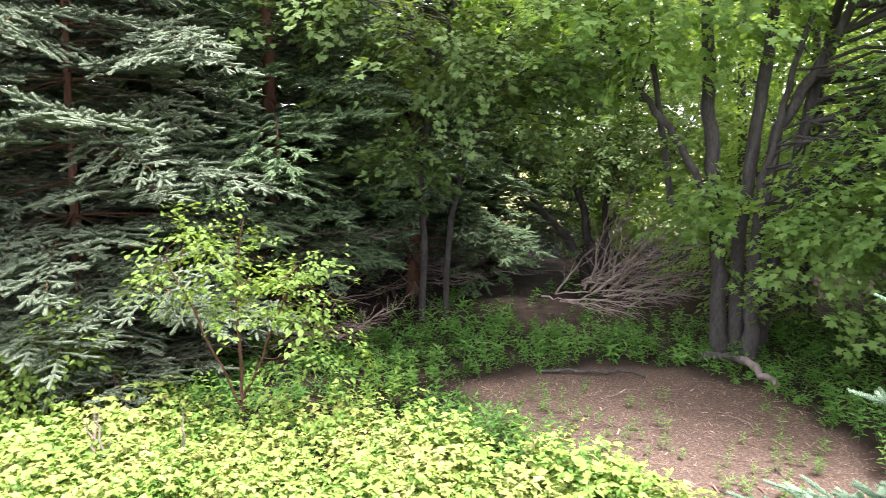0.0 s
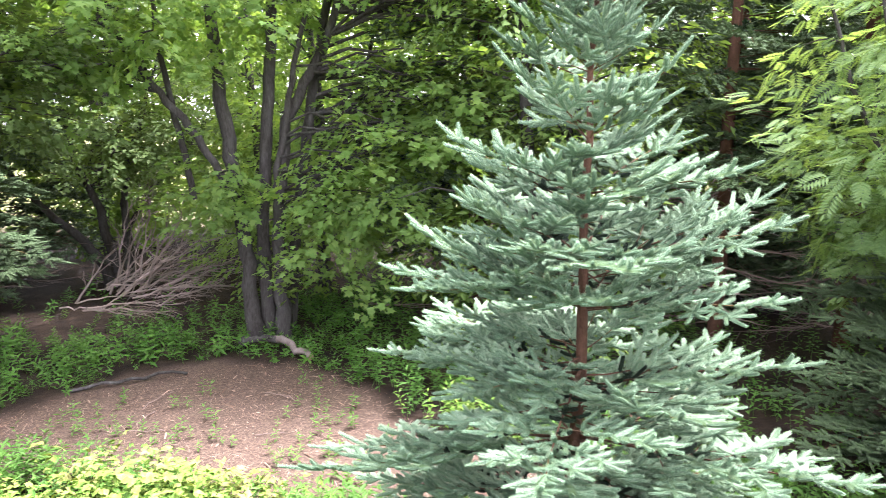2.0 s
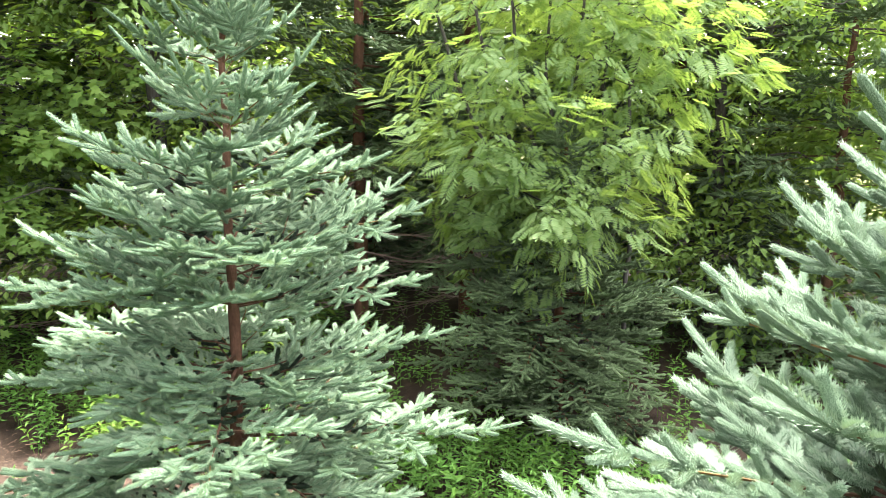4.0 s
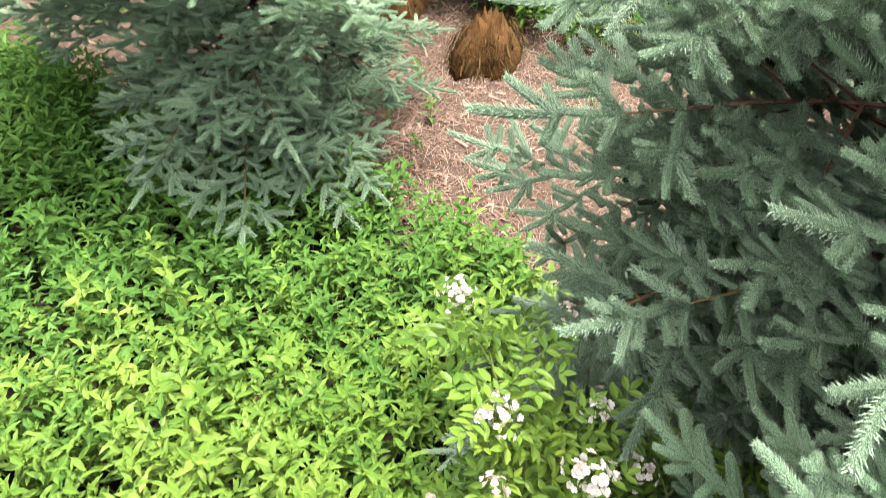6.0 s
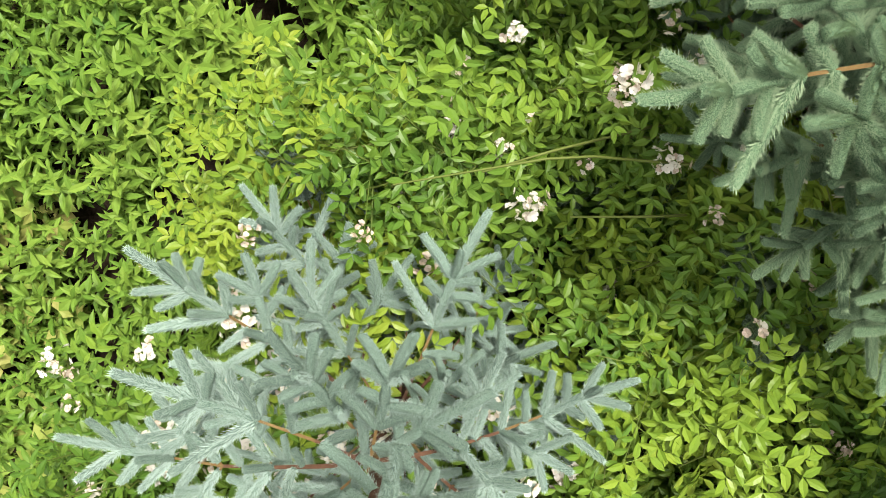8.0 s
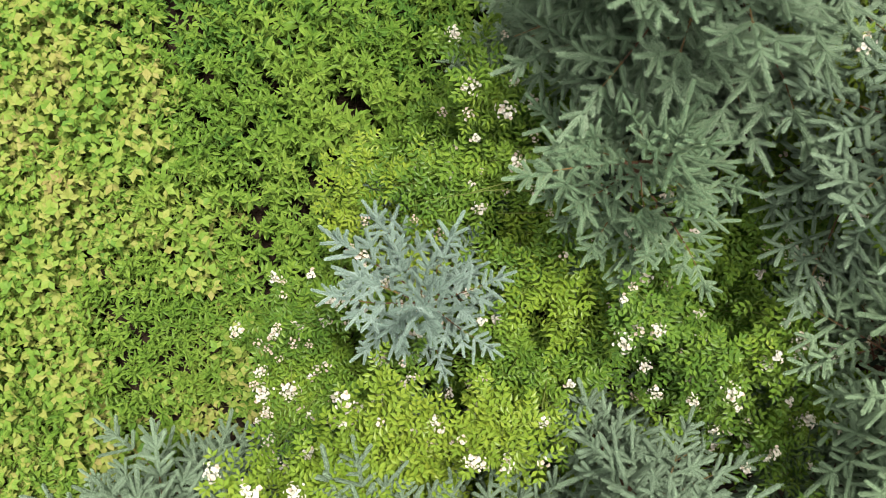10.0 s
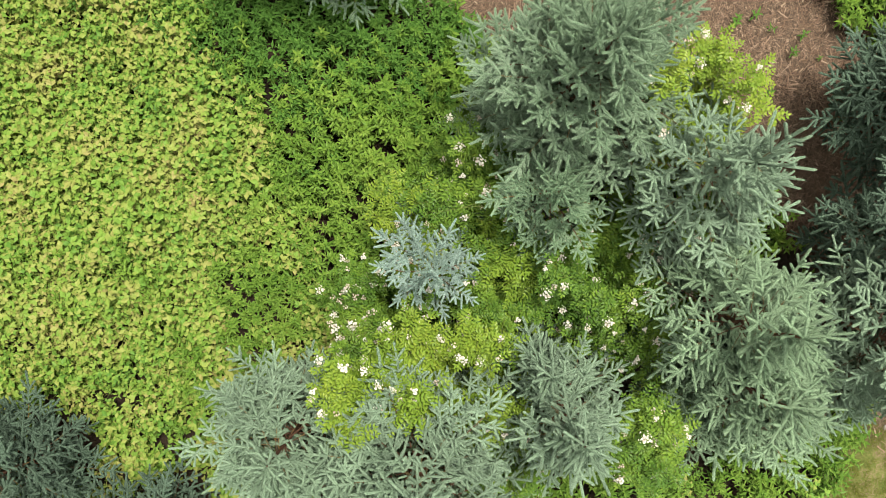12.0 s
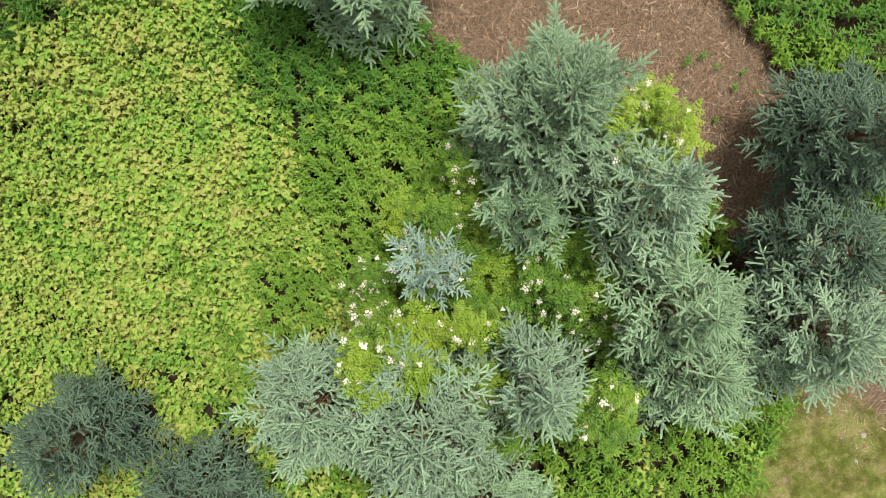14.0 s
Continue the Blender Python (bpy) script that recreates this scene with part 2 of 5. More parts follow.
M["bramble"] = leaf_material("bramble_leaves", [(0.065, 0.180, 0.033), (0.142, 0.315, 0.050), (0.262, 0.445, 0.072), (0.390, 0.475, 0.112), (0.460, 0.440, 0.150), (0.410, 0.290, 0.130)], 0.12, 0.5, 2.2, 0.42)
M["under"] = leaf_material("undergrowth_leaves", [(0.078, 0.211, 0.038), (0.149, 0.332, 0.062), (0.245, 0.474, 0.086)], 0.25, 0.5, 0.6, 0.35)
M["rose_leaf"] = leaf_material("rose_leaves", [(0.050, 0.130, 0.022), (0.115, 0.245, 0.036), (0.225, 0.385, 0.050), (0.430, 0.560, 0.080)], 0.12, 0.35, 1.8, 0.55, 0.5)
M["rose_young"] = leaf_material("young_rose_leaves", [(0.154, 0.297, 0.033), (0.264, 0.418, 0.050), (0.396, 0.506, 0.066)], 0.16, 0.32, 1.8, 0.4, 0.5)
M["petal"] = leaf_material("white_petals", [(0.78, 0.76, 0.74), (0.86, 0.85, 0.84), (0.88, 0.82, 0.80)], 0.3, 0.6, 1.0, 0.1, 0.2, 0.72)
M["faded"] = leaf_material("faded_petals", [(0.48, 0.38, 0.30), (0.66, 0.56, 0.50), (0.82, 0.76, 0.72)], 0.2, 0.7, 1.0, 0.1, 0.2, 0.72)
M["stem"] = leaf_material("green_stems", [(0.10, 0.17, 0.03), (0.17, 0.23, 0.05), (0.24, 0.27, 0.09)], 0.0, 0.5, 2.0, 0.2)
M["straw"] = rough_material("dry_straw_and_chips", [(0.118, 0.072, 0.046), (0.248, 0.158, 0.110), (0.395, 0.270, 0.196), (0.600, 0.460, 0.345)], 5, 0.9, 0.3, 0.003, island=True)
M["grass"] = leaf_material("short_grass", [(0.130, 0.150, 0.027), (0.190, 0.220, 0.041), (0.280, 0.270, 0.081)], 0.25, 0.6, 2.5, 0.5, 0.2)
M["dead_fern"] = leaf_material("rusty_dead_fronds", [(0.090, 0.066, 0.024), (0.175, 0.120, 0.042), (0.310, 0.215, 0.090)], 0.10, 0.85, 2.0, 0.3, 0.2)

M["stone"] = rough_material("pale_stone", [(0.22, 0.20, 0.18), (0.34, 0.32, 0.29), (0.45, 0.43, 0.40)], 14, 0.9, 0.5, 0.01)
M["stone_wood"] = rough_material("pale_weathered_wood", [(0.16, 0.12, 0.10), (0.30, 0.25, 0.22), (0.46, 0.41, 0.37)], 8, 0.9, 0.5, 0.008, (1, 1, 0.3))
M["rotten"] = rough_material("rotten_rusty_wood", [(0.060, 0.032, 0.011), (0.143, 0.072, 0.024), (0.262, 0.146, 0.049)], 9, 0.95, 0.9, 0.03, (1, 1, 0.4))


def ground_material():
    """Leaf litter darkened for the shade under plants, reddish chips on the trodden clearing, meadow far out: all by
    place.
    """
    m, nt, n, l, p = nodes_of("soil_litter_and_meadow")
    geo = n.new("ShaderNodeNewGeometry")
    att = n.new("ShaderNodeAttribute")
    att.attribute_name = "cover"
    sep = n.new("ShaderNodeSeparateColor")
    l.new(att.outputs["Color"], sep.inputs[0])

    def tex(scale, detail=8):
        t = n.new("ShaderNodeTexNoise")
        t.inputs["Scale"].default_value, t.inputs["Detail"].default_value, t.inputs["Roughness"].default_value = scale, detail, 0.7
        l.new(geo.outputs["Position"], t.inputs["Vector"])
        return t
    t1, t2, t3 = tex(3.0), tex(38.0, 5), tex(1.1)
    # litter tones near black: shade in the gaps between plants is painted in
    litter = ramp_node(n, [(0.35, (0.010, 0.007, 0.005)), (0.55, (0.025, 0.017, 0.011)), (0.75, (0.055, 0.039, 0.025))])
    chips = ramp_node(n, [(0.32, (0.036, 0.025, 0.018)), (0.5, (0.076, 0.053, 0.038)), (0.7, (0.135, 0.099, 0.073))])
    lawn = ramp_node(n, [(0.38, (0.05, 0.075, 0.014)), (0.5, (0.10, 0.11, 0.03)), (0.58, (0.16, 0.12, 0.075)), (0.72, (0.20, 0.155, 0.11))])
    l.new(t1.outputs["Fac"], litter.inputs[0])
    l.new(t2.outputs["Fac"], chips.inputs[0])
    both = n.new("ShaderNodeMath")
    both.operation = 'MULTIPLY_ADD'
    both.inputs[1].default_value = 0.5
    half = n.new("ShaderNodeMath")
    half.operation = 'MULTIPLY'
    half.inputs[1].default_value = 0.5
    l.new(t1.outputs["Fac"], half.inputs[0])
    l.new(t2.outputs["Fac"], both.inputs[0])
    l.new(half.outputs[0], both.inputs[2])
    l.new(both.outputs[0], lawn.inputs[0])
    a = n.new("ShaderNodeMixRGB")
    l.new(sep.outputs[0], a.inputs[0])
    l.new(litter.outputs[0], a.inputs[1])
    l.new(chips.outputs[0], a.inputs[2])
    b = n.new("ShaderNodeMixRGB")
    l.new(sep.outputs[1], b.inputs[0])
    l.new(a.outputs[0], b.inputs[1])
    l.new(lawn.outputs[0], b.inputs[2])
    l.new(b.outputs[0], p.inputs["Base Color"])
    bp = n.new("ShaderNodeBump")
    bp.inputs["Strength"].default_value, bp.inputs["Distance"].default_value = 0.8, 0.02
    l.new(t2.outputs["Fac"], bp.inputs["Height"])
    l.new(bp.outputs[0], p.inputs["Normal"])
    p.inputs["Roughness"].default_value = 0.95
    p.inputs["Specular IOR Level"].default_value = 0.15
    return m


M["ground"] = ground_material()

# ======== mesh tools ========
rng = np.random.default_rng(7)


class Bag:
    """Collects vertices and faces of several materials for one mesh."""

    def __init__(self):
        self.v, self.f, self.count = [], [], 0

    def add(self, v, faces, mat=0):
        v = np.asarray(v, float).reshape(-1, 3)
        f = np.asarray(faces, int)
        self.f.append((f + self.count, mat))
        self.v.append(v)
        self.count += len(v)

    def stamp(self, tv, tf, rot, pos, mat=0):
        """Adds the template (tv, tf) once for every turn-and-scale rot[k] and place pos[k]."""
        k = len(pos)
        if k == 0:
            return
        v = np.einsum('kij,nj->kni', rot, tv) + np.asarray(pos)[:, None, :]
        tf = np.asarray(tf, int)
        f = (tf[None] + (np.arange(k) * len(tv))[:, None, None]).reshape(-1, tf.shape[1])
        self.add(v.reshape(-1, 3), f, mat)

    def mesh(self, name, mats, smooth=False):
        me = bpy.data.meshes.new(name)
        v = np.concatenate(self.v).astype(np.float32)
        starts, idx, mi = [], [], []
        at = 0
        for f, m in self.f:
            k, w = f.shape
            idx.append(f.ravel())
            starts.append(at + np.arange(k) * w)
            at += k * w
            mi.append(np.full(k, m))
        idx, starts, mi = np.concatenate(idx), np.concatenate(starts), np.concatenate(mi)
        me.vertices.add(len(v))
        me.vertices.foreach_set("co", v.ravel())
        me.loops.add(len(idx))
        me.loops.foreach_set("vertex_index", idx.astype(np.int32))
        me.polygons.add(len(starts))
        me.polygons.foreach_set("loop_start", starts.astype(np.int32))
        me.polygons.foreach_set("material_index", mi.astype(np.int32))
        me.polygons.foreach_set("use_smooth", np.full(len(starts), smooth))
        for m in mats:
            me.materials.append(m)
        me.update(calc_edges=True)
        return me


def part(name, data, parent, m=None, label=""):
    ob = new(name, data)
    ob.parent = parent
    if m is not None:
        ob.matrix_basis = m
    if label:
        tagged(ob, label)
    return ob


def unit(v):
    v = np.asarray(v, float)
    return v / (np.linalg.norm(v, axis=-1, keepdims=True) + 1e-12)


def frames_along(d, up=(0, 0, 1)):
    """Turns that lay x along d, with z as near up as can be. d: (k, 3)."""
    d = unit(np.atleast_2d(d))
    up = np.broadcast_to(np.asarray(up, float), d.shape)
    y = np.cross(up, d)
    bad = np.linalg.norm(y, axis=1) < 1e-4
    y[bad] = np.cross(np.array([0.3, 1, 0.1]), d[bad])
    y = unit(y)
    z = np.cross(d, y)
    return np.stack([d, y, z], -1)


def tube(bag, pts, radii, sides=6, mat=0, wobble=0.0, cap=True):
    pts, radii = np.asarray(pts, float), np.asarray(radii, float)
    k = len(pts)
    d = np.gradient(pts, axis=0)
    fr = frames_along(d, (0.13, 0.21, 1) if abs(unit(pts[-1] - pts[0])[2]) < 0.8 else (1, 0.1, 0))
    ang = np.arange(sides) * 2 * np.pi / sides
    ring = np.stack([np.zeros(sides), np.cos(ang), np.sin(ang)], -1)
    rr = radii[:, None] * (1 + wobble * rng.normal(size=(k, sides)))
    v = pts[:, None, :] + np.einsum('kij,knj->kni', fr, ring[None] * rr[..., None])
    i = np.arange(k - 1)[:, None] * sides
    j = np.arange(sides)[None]
    j2 = (j + 1) % sides
    f = np.stack([i + j, i + j2, i + sides + j2, i + sides + j], -1).reshape(-1, 4)
    bag.add(v.reshape(-1, 3), f, mat)
    if cap:
        base = v[-1]
        bag.add(np.vstack([base, pts[-1] + unit(d[-1]) * radii[-1] * 0.5]), [[a, (a + 1) % sides, sides] for a in range(sides)], mat)


def bent(p0, p1, sag=0.0, n=6, jitter=0.0):
    """Points from p0 to p1 with a sag (down positive) and a little crookedness."""
    t = np.linspace(0, 1, n)[:, None]
    p = np.asarray(p0, float) * (1 - t) + np.asarray(p1, float) * t
    p[:, 2] -= sag * (t[:, 0] * (1 - t[:, 0])) * 4
    if jitter:
        j = rng.normal(size=(n, 3)) * jitter
        j[0] = j[-1] = 0
        p += j
    return p


def spin_z(a):
    a = np.atleast_1d(a)
    c, s, o, z = np.cos(a), np.sin(a), np.ones_like(a), np.zeros_like(a)
    return np.stack([np.stack([c, -s, z], -1), np.stack([s, c, z], -1), np.stack([z, z, o], -1)], -2)


def spin_y(a):
    a = np.atleast_1d(a)
    c, s, o, z = np.cos(a), np.sin(a), np.ones_like(a), np.zeros_like(a)
    return np.stack([np.stack([c, z, s], -1), np.stack([z, o, z], -1), np.stack([-s, z, c], -1)], -2)


def spin_x(a):
    a = np.atleast_1d(a)
    c, s, o, z = np.cos(a), np.sin(a), np.ones_like(a), np.zeros_like(a)
    return np.stack([np.stack([o, z, z], -1), np.stack([z, c, -s], -1), np.stack([z, s, c], -1)], -2)


# leaf blades, unit long along x, z up
BLADE_OVATE = (np.array([[0, 0, 0], [0.3, 0.3, 0.07], [0.38, 0, 0], [0.3, -0.3, 0.07], [0.68, 0.25, 0.03], [0.68, -0.25, 0.03], [1, 0, -0.1]]),
               [[0, 2, 1], [0, 3, 2], [1, 2, 4], [2, 3, 5], [2, 6, 4], [2, 5, 6]])
BLADE_SMALL = (np.array([[0, 0, 0], [0.45, 0.24, 0.05], [1, 0, -0.06], [0.45, -0.24, 0.05]]), [[0, 2, 1], [0, 3, 2]])
_ml = [(0, 0), (0.02, 0.50), (0.30, 0.26), (0.60, 0.46), (0.60, 0.15), (1.0, 0.0), (0.60, -0.15), (0.60, -0.46), (0.30, -0.26), (0.02, -0.50)]
BLADE_MAPLE = (np.array([[x, y, 0.10 * abs(y) - 0.10 * x * x] for x, y in _ml]),
               [[0, 2, 1], [0, 8, 2], [0, 9, 8], [2, 4, 3], [2, 8, 4], [8, 6, 4], [8, 7, 6], [4, 6, 5]])


def pinnate(pairs=4, size=0.42, blade=BLADE_SMALL):
    """A feathered leaf, unit long, of paired leaflets and one at the tip."""
    b = Bag()
    xs = np.linspace(0.25, 0.88, pairs)
    pos, rot = [], []
    for x in xs:
        for s in (1, -1):
            pos.append((x, 0, -0.12 * x * x))
            rot.append((spin_z(s * 1.05)[0] @ spin_x(s * 0.15)[0]) * size * (0.8 + 0.3 * math.sin(x * 3)))
    pos.append((0.93, 0, -0.11))
    rot.append(np.eye(3) * size)
    b.stamp(*blade, np.array(rot), np.array(pos))
    b.add([[0, 0.008, 0], [0, -0.008, 0], [0.93, 0, -0.11]], [[0, 1, 2]])
    return np.concatenate(b.v), np.concatenate([f for f, _ in b.f])


BLADE_ROSE = (np.array([[0, 0, 0], [0.30, 0.19, 0.07], [0.66, 0.17, 0.05], [1, 0, -0.08], [0.66, -0.17, 0.05], [0.30, -0.19, 0.07], [0.5, 0, 0]]),
              [[0, 6, 1], [1, 6, 2], [2, 6, 3], [3, 6, 4], [4, 6, 5], [5, 6, 0]])
ROSE_LEAF, ROSE_LEAF_PLAIN = pinnate(3, 0.40, BLADE_ROSE), pinnate(3, 0.42, BLADE_SMALL)
BLADE_NARROW = (np.array([[0, 0, 0], [0.4, 0.14, 0.03], [1, 0, -0.08], [0.4, -0.14, 0.03]]), [[0, 2, 1], [0, 3, 2]])
ROWAN_LEAF = pinnate(7, 0.34, BLADE_NARROW)


# ======== spruces ========
def shoot_template(needles, length, width, core, sides, rings):
    """A needled finger, unit long along x, as a soft bottle brush: a core of close needles and a fringe of free ones.
    Sizes in metres for a finger of about 0.13 m."""
    g = np.random.default_rng(int(needles))
    t = (np.arange(needles) + 0.5) / needles
    ang = np.arange(needles) * 2.39996 + g.normal(size=needles) * 0.2
    ang = np.where(np.sin(ang) < -0.6, -ang, ang)          # fewer needles underneath
    tilt = np.radians(46) - t ** 3 * np.radians(12) + g.normal(size=needles) * 0.08
    out = np.stack([np.cos(tilt), np.sin(tilt) * np.cos(ang), np.sin(tilt) * np.sin(ang)], -1)
    side = unit(np.cross(out, np.stack([0 * ang, 0.4 * np.cos(ang), 1 + 0 * ang], -1)))
    ln = length * (1 - 0.3 * t ** 4) * (0.88 + 0.24 * g.random(needles))
    base = np.stack([t * 0.96, 0 * t, 0 * t], -1)
    scale = np.array([1 / 0.13, 1, 1])          # x is stretched by the finger's own length
    tip = base + out * ln[:, None] * scale
    a = base + side * width * 0.5 * scale
    b = base - side * width * 0.5 * scale
    v = np.stack([a, b, tip], 1).reshape(-1, 3)
    v[:, 2] += 0.012 * v[:, 0] ** 2             # fingers curve up a little
    f = np.arange(needles * 3).reshape(-1, 3)
    prof = {2: [(0.0, 0.8), (0.93, 0.95)], 3: [(0.0, 0.7), (0.5, 1.0), (0.97, 0.85)], 1: [(0.35, 1.0)]}[rings]
    an = np.arange(sides) * 2 * np.pi / sides
    vs = []
    for k, (x, r) in enumerate(prof):
        aa = an + k * np.pi / sides
        rr = core * r * (0.92 + 0.16 * (np.arange(sides) % 2))
        vs.append(np.stack([0 * aa + x, np.cos(aa) * rr, np.sin(aa) * rr * 0.85], -1))
    cv = np.concatenate(vs + [np.array([[0, 0, 0], [1.03, 0, 0.0]])])
    cv[:, 2] += 0.012 * cv[:, 0] ** 2
    n, last = len(prof) * sides, (len(prof) - 1) * sides
    cf = []
    for k in range(len(prof) - 1):
        for i in range(sides):
            p, q, r_, s_ = k * sides + i, k * sides + (i + 1) % sides, (k + 1) * sides + i, (k + 1) * sides + (i + 1) % sides
            cf += [[p, q, r_], [q, s_, r_]]
    for i in range(sides):
        cf.append([last + i, last + (i + 1) % sides, n + 1])
        if rings == 1:
            cf.append([(i + 1) % sides, i, n])
    return v, f, cv, np.array(cf)


SHOOT = {"hi": shoot_template(300, 0.0205, 0.0024, 0.0096, 6, 3), "near": shoot_template(120, 0.0275, 0.0040, 0.0108, 6, 3),
         "mid": shoot_template(24, 0.0260, 0.0080, 0.0142, 5, 2), "fan": shoot_template(8, 0.030, 0.013, 0.0165, 4, 2), "lo": shoot_template(7, 0.055, 0.026, 0.026, 4, 1)}
# a year's growth, share of the axis that is bare, droop, depth of forking, how far the side shoots reach
HABIT = {"hi": (0.105, 0.08, 0.0, 1, 0.62), "near": (0.130, 0.12, 0.0, 1, 0.66), "mid": (0.140, 0.12, 0.0, 1, 0.68),
         "fan": (0.145, 0.30, 0.010, 1, 0.62), "lo": (0.22, 0.20, 0.03, 1, 0.75)}


def shoot_plan(length, g, year, bare, droop, deepest, reach):
    """Lists shoots (start, end, age, bare wood) of a spruce branch along +x: each year's growth ends in a pair of side shoots,
    which fork in turn; the last year's growth is a needled finger."""
    out = []

    def finger(q, d, ln, age):
        out.append((q, q + unit(d) * ln, age, False))

    def turned(d, a, up):
        return unit(spin_z(a)[0] @ d + np.array([0, 0, up]))

    def axis(p, d, ln, level):
        k = max(1, int(round(ln / year)))
        seg = ln / k
        for i in range(k):
            back = k - 1 - i
            lift = (0.07 if back < 2 else -0.02) if level == 0 else 0.02
            d = unit(d + np.array([0, 0, lift - droop]) + g.normal(size=3) * np.array([0.04, 0.06, 0.04]))
            q = p + d * seg
            if back == 0:
                finger(p, d, seg * (1.15 + 0.3 * g.random() if level == 0 else 0.95 + 0.2 * g.random()), 0)
                p = q
                continue
            out.append((p, q, back, True))
            inner = level == 0 and i < k * bare and k > 3
            if level and back < 3 or level == 0 and back == 1:
                finger(p + d * seg * 0.1, d, seg * 0.9, back)
            if not inner:
                for s in (1, -1):
                    a = s * radians(min(56, 34 + 8 * back) + g.normal() * 6)
                    ll = back * seg * reach * (0.8 + 0.45 * g.random())
                    dl = turned(d, a, g.normal() * 0.09 + 0.03)
                    if level < deepest and ll > 1.35 * year:
                        axis(q, dl, min(ll, 0.62), level + 1)
                    else:
                        finger(q, dl, year * (0.68 + 0.32 * g.random()), max(0, back - 2))
                    if back == 1 and g.random() < 0.7:          # the tuft at the tip
                        finger(q - d * 0.01, turned(d, s * radians(66 + g.normal() * 7), g.normal() * 0.12), year * (0.5 + 0.25 * g.random()), 0)
                    if g.random() < (0.85 if level == 0 else 0.6):
                        m = p + d * seg * (0.35 + 0.3 * g.random())
                        finger(m, turned(d, s * radians(60 + g.normal() * 8), g.normal() * 0.10 + 0.04), year * (0.45 + 0.3 * g.random()), max(0, back - 1))
                if g.random() < (0.55 if level == 0 else 0.25):
                    finger(q, d * 0.9 + np.array([g.normal() * 0.15, g.normal() * 0.3, 0.55]), year * (0.5 + 0.3 * g.random()), max(0, back - 2))
            p = q
    axis(np.zeros(3), np.array([1.0, 0, 0]), length, 0)
    return out


def branch_bag(b, plan, lod, pal, g):
    keep = {'pale': 4, 'grey': 3, 'green': 2.5}.get(pal, 3)          # years that the shoots stay pale, before the shade-darkened old colours
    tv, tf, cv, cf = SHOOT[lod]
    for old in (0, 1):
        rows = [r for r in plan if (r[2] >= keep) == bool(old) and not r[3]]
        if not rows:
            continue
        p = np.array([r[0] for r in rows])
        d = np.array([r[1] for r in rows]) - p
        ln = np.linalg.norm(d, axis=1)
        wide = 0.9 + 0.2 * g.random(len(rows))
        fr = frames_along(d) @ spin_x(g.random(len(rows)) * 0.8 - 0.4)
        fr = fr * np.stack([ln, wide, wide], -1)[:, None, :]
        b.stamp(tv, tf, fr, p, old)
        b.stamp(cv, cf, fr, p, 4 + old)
    # twigs: a three-sided prism a segment
    wood = [r for r in plan if r[3]]
    if not wood:
        return
    p = np.array([r[0] for r in wood])
    q = np.array([r[1] for r in wood])
    age = np.array([r[2] for r in wood], float)
    r = 0.0014 + 0.0010 * np.minimum(age, 9)
    fr = frames_along(q - p)
    ang = np.array([0.5, 2.6, 4.7])
    ring = np.stack([0 * ang, np.cos(ang), np.sin(ang)], -1)
    off = np.einsum('kij,nj->kni', fr, ring) * r[:, None, None]
    v = np.concatenate([p[:, None] + off, q[:, None] + off * 0.8], 1)
    quad = np.array([[0, 1, 4, 3], [1, 2, 5, 4], [2, 0, 3, 5]])
    for old in (0, 1):
        w = v[(age >= 3) == bool(old)]
        if len(w):
            b.add(w.reshape(-1, 3), (quad[None] + (np.arange(len(w)) * 6)[:, None, None]).reshape(-1, 4), 2 + old)


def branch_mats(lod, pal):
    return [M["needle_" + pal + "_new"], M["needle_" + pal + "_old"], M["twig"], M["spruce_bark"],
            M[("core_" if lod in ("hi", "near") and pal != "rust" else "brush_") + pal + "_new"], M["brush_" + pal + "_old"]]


def branch_mesh(name, length, lod, seed, pal):
    g = np.random.default_rng(seed)
    b = Bag()
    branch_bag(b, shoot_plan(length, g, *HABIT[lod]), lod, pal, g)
    return b.mesh(name, branch_mats(lod, pal))


def long_shoot_mesh(lod, seed, pal):
    """A long straight shoot of the top, 0.3 m, with one or two short fingers."""
    g = np.random.default_rng(seed)
    year, p, d, plan = HABIT[lod][0], np.zeros(3), np.array([1.0, 0, 0]), []
    k = max(2, int(round(0.3 / year)))
    for i in range(k):
        d = unit(d + g.normal(size=3) * 0.05)
        plan.append((p, p + d * 0.3 / k * 1.02, 0, False))
        if i and g.random() < 0.7:
            plan.append((p, p + spin_z((1 if g.random() < 0.5 else -1) * 0.85)[0] @ d * year * 0.6, 0, False))
        p = p + d * 0.3 / k
    b = Bag()
    branch_bag(b, plan, lod, pal, g)
    return b.mesh(name="spruce_long_shoot", mats=branch_mats(lod, pal))


BRANCH = {}


def branch_for(length, lod, pal, g):
    sizes = (0.12, 0.2, 0.3, 0.42, 0.58, 0.8, 1.05, 1.35, 1.75, 2.2) if lod != "lo" else (0.5, 0.9, 1.4, 2.1)
    size = min(sizes, key=lambda s: abs(math.log(s / max(length, 0.05))))
    k = int(g.integers(3 if lod != "lo" else 2))
    key = (size, lod, pal, k)
    if key not in BRANCH:
        BRANCH[key] = branch_mesh("spruce_branch", size, lod, 100 + len(BRANCH) * 7, pal)
    return BRANCH[key], length / size


def long_shoot(lod, pal, g):
    key = ("long", lod, pal, int(g.integers(3)))
    if key not in BRANCH:
        BRANCH[key] = long_shoot_mesh(lod, 900 + len(BRANCH) * 7, pal)
    return BRANCH[key]


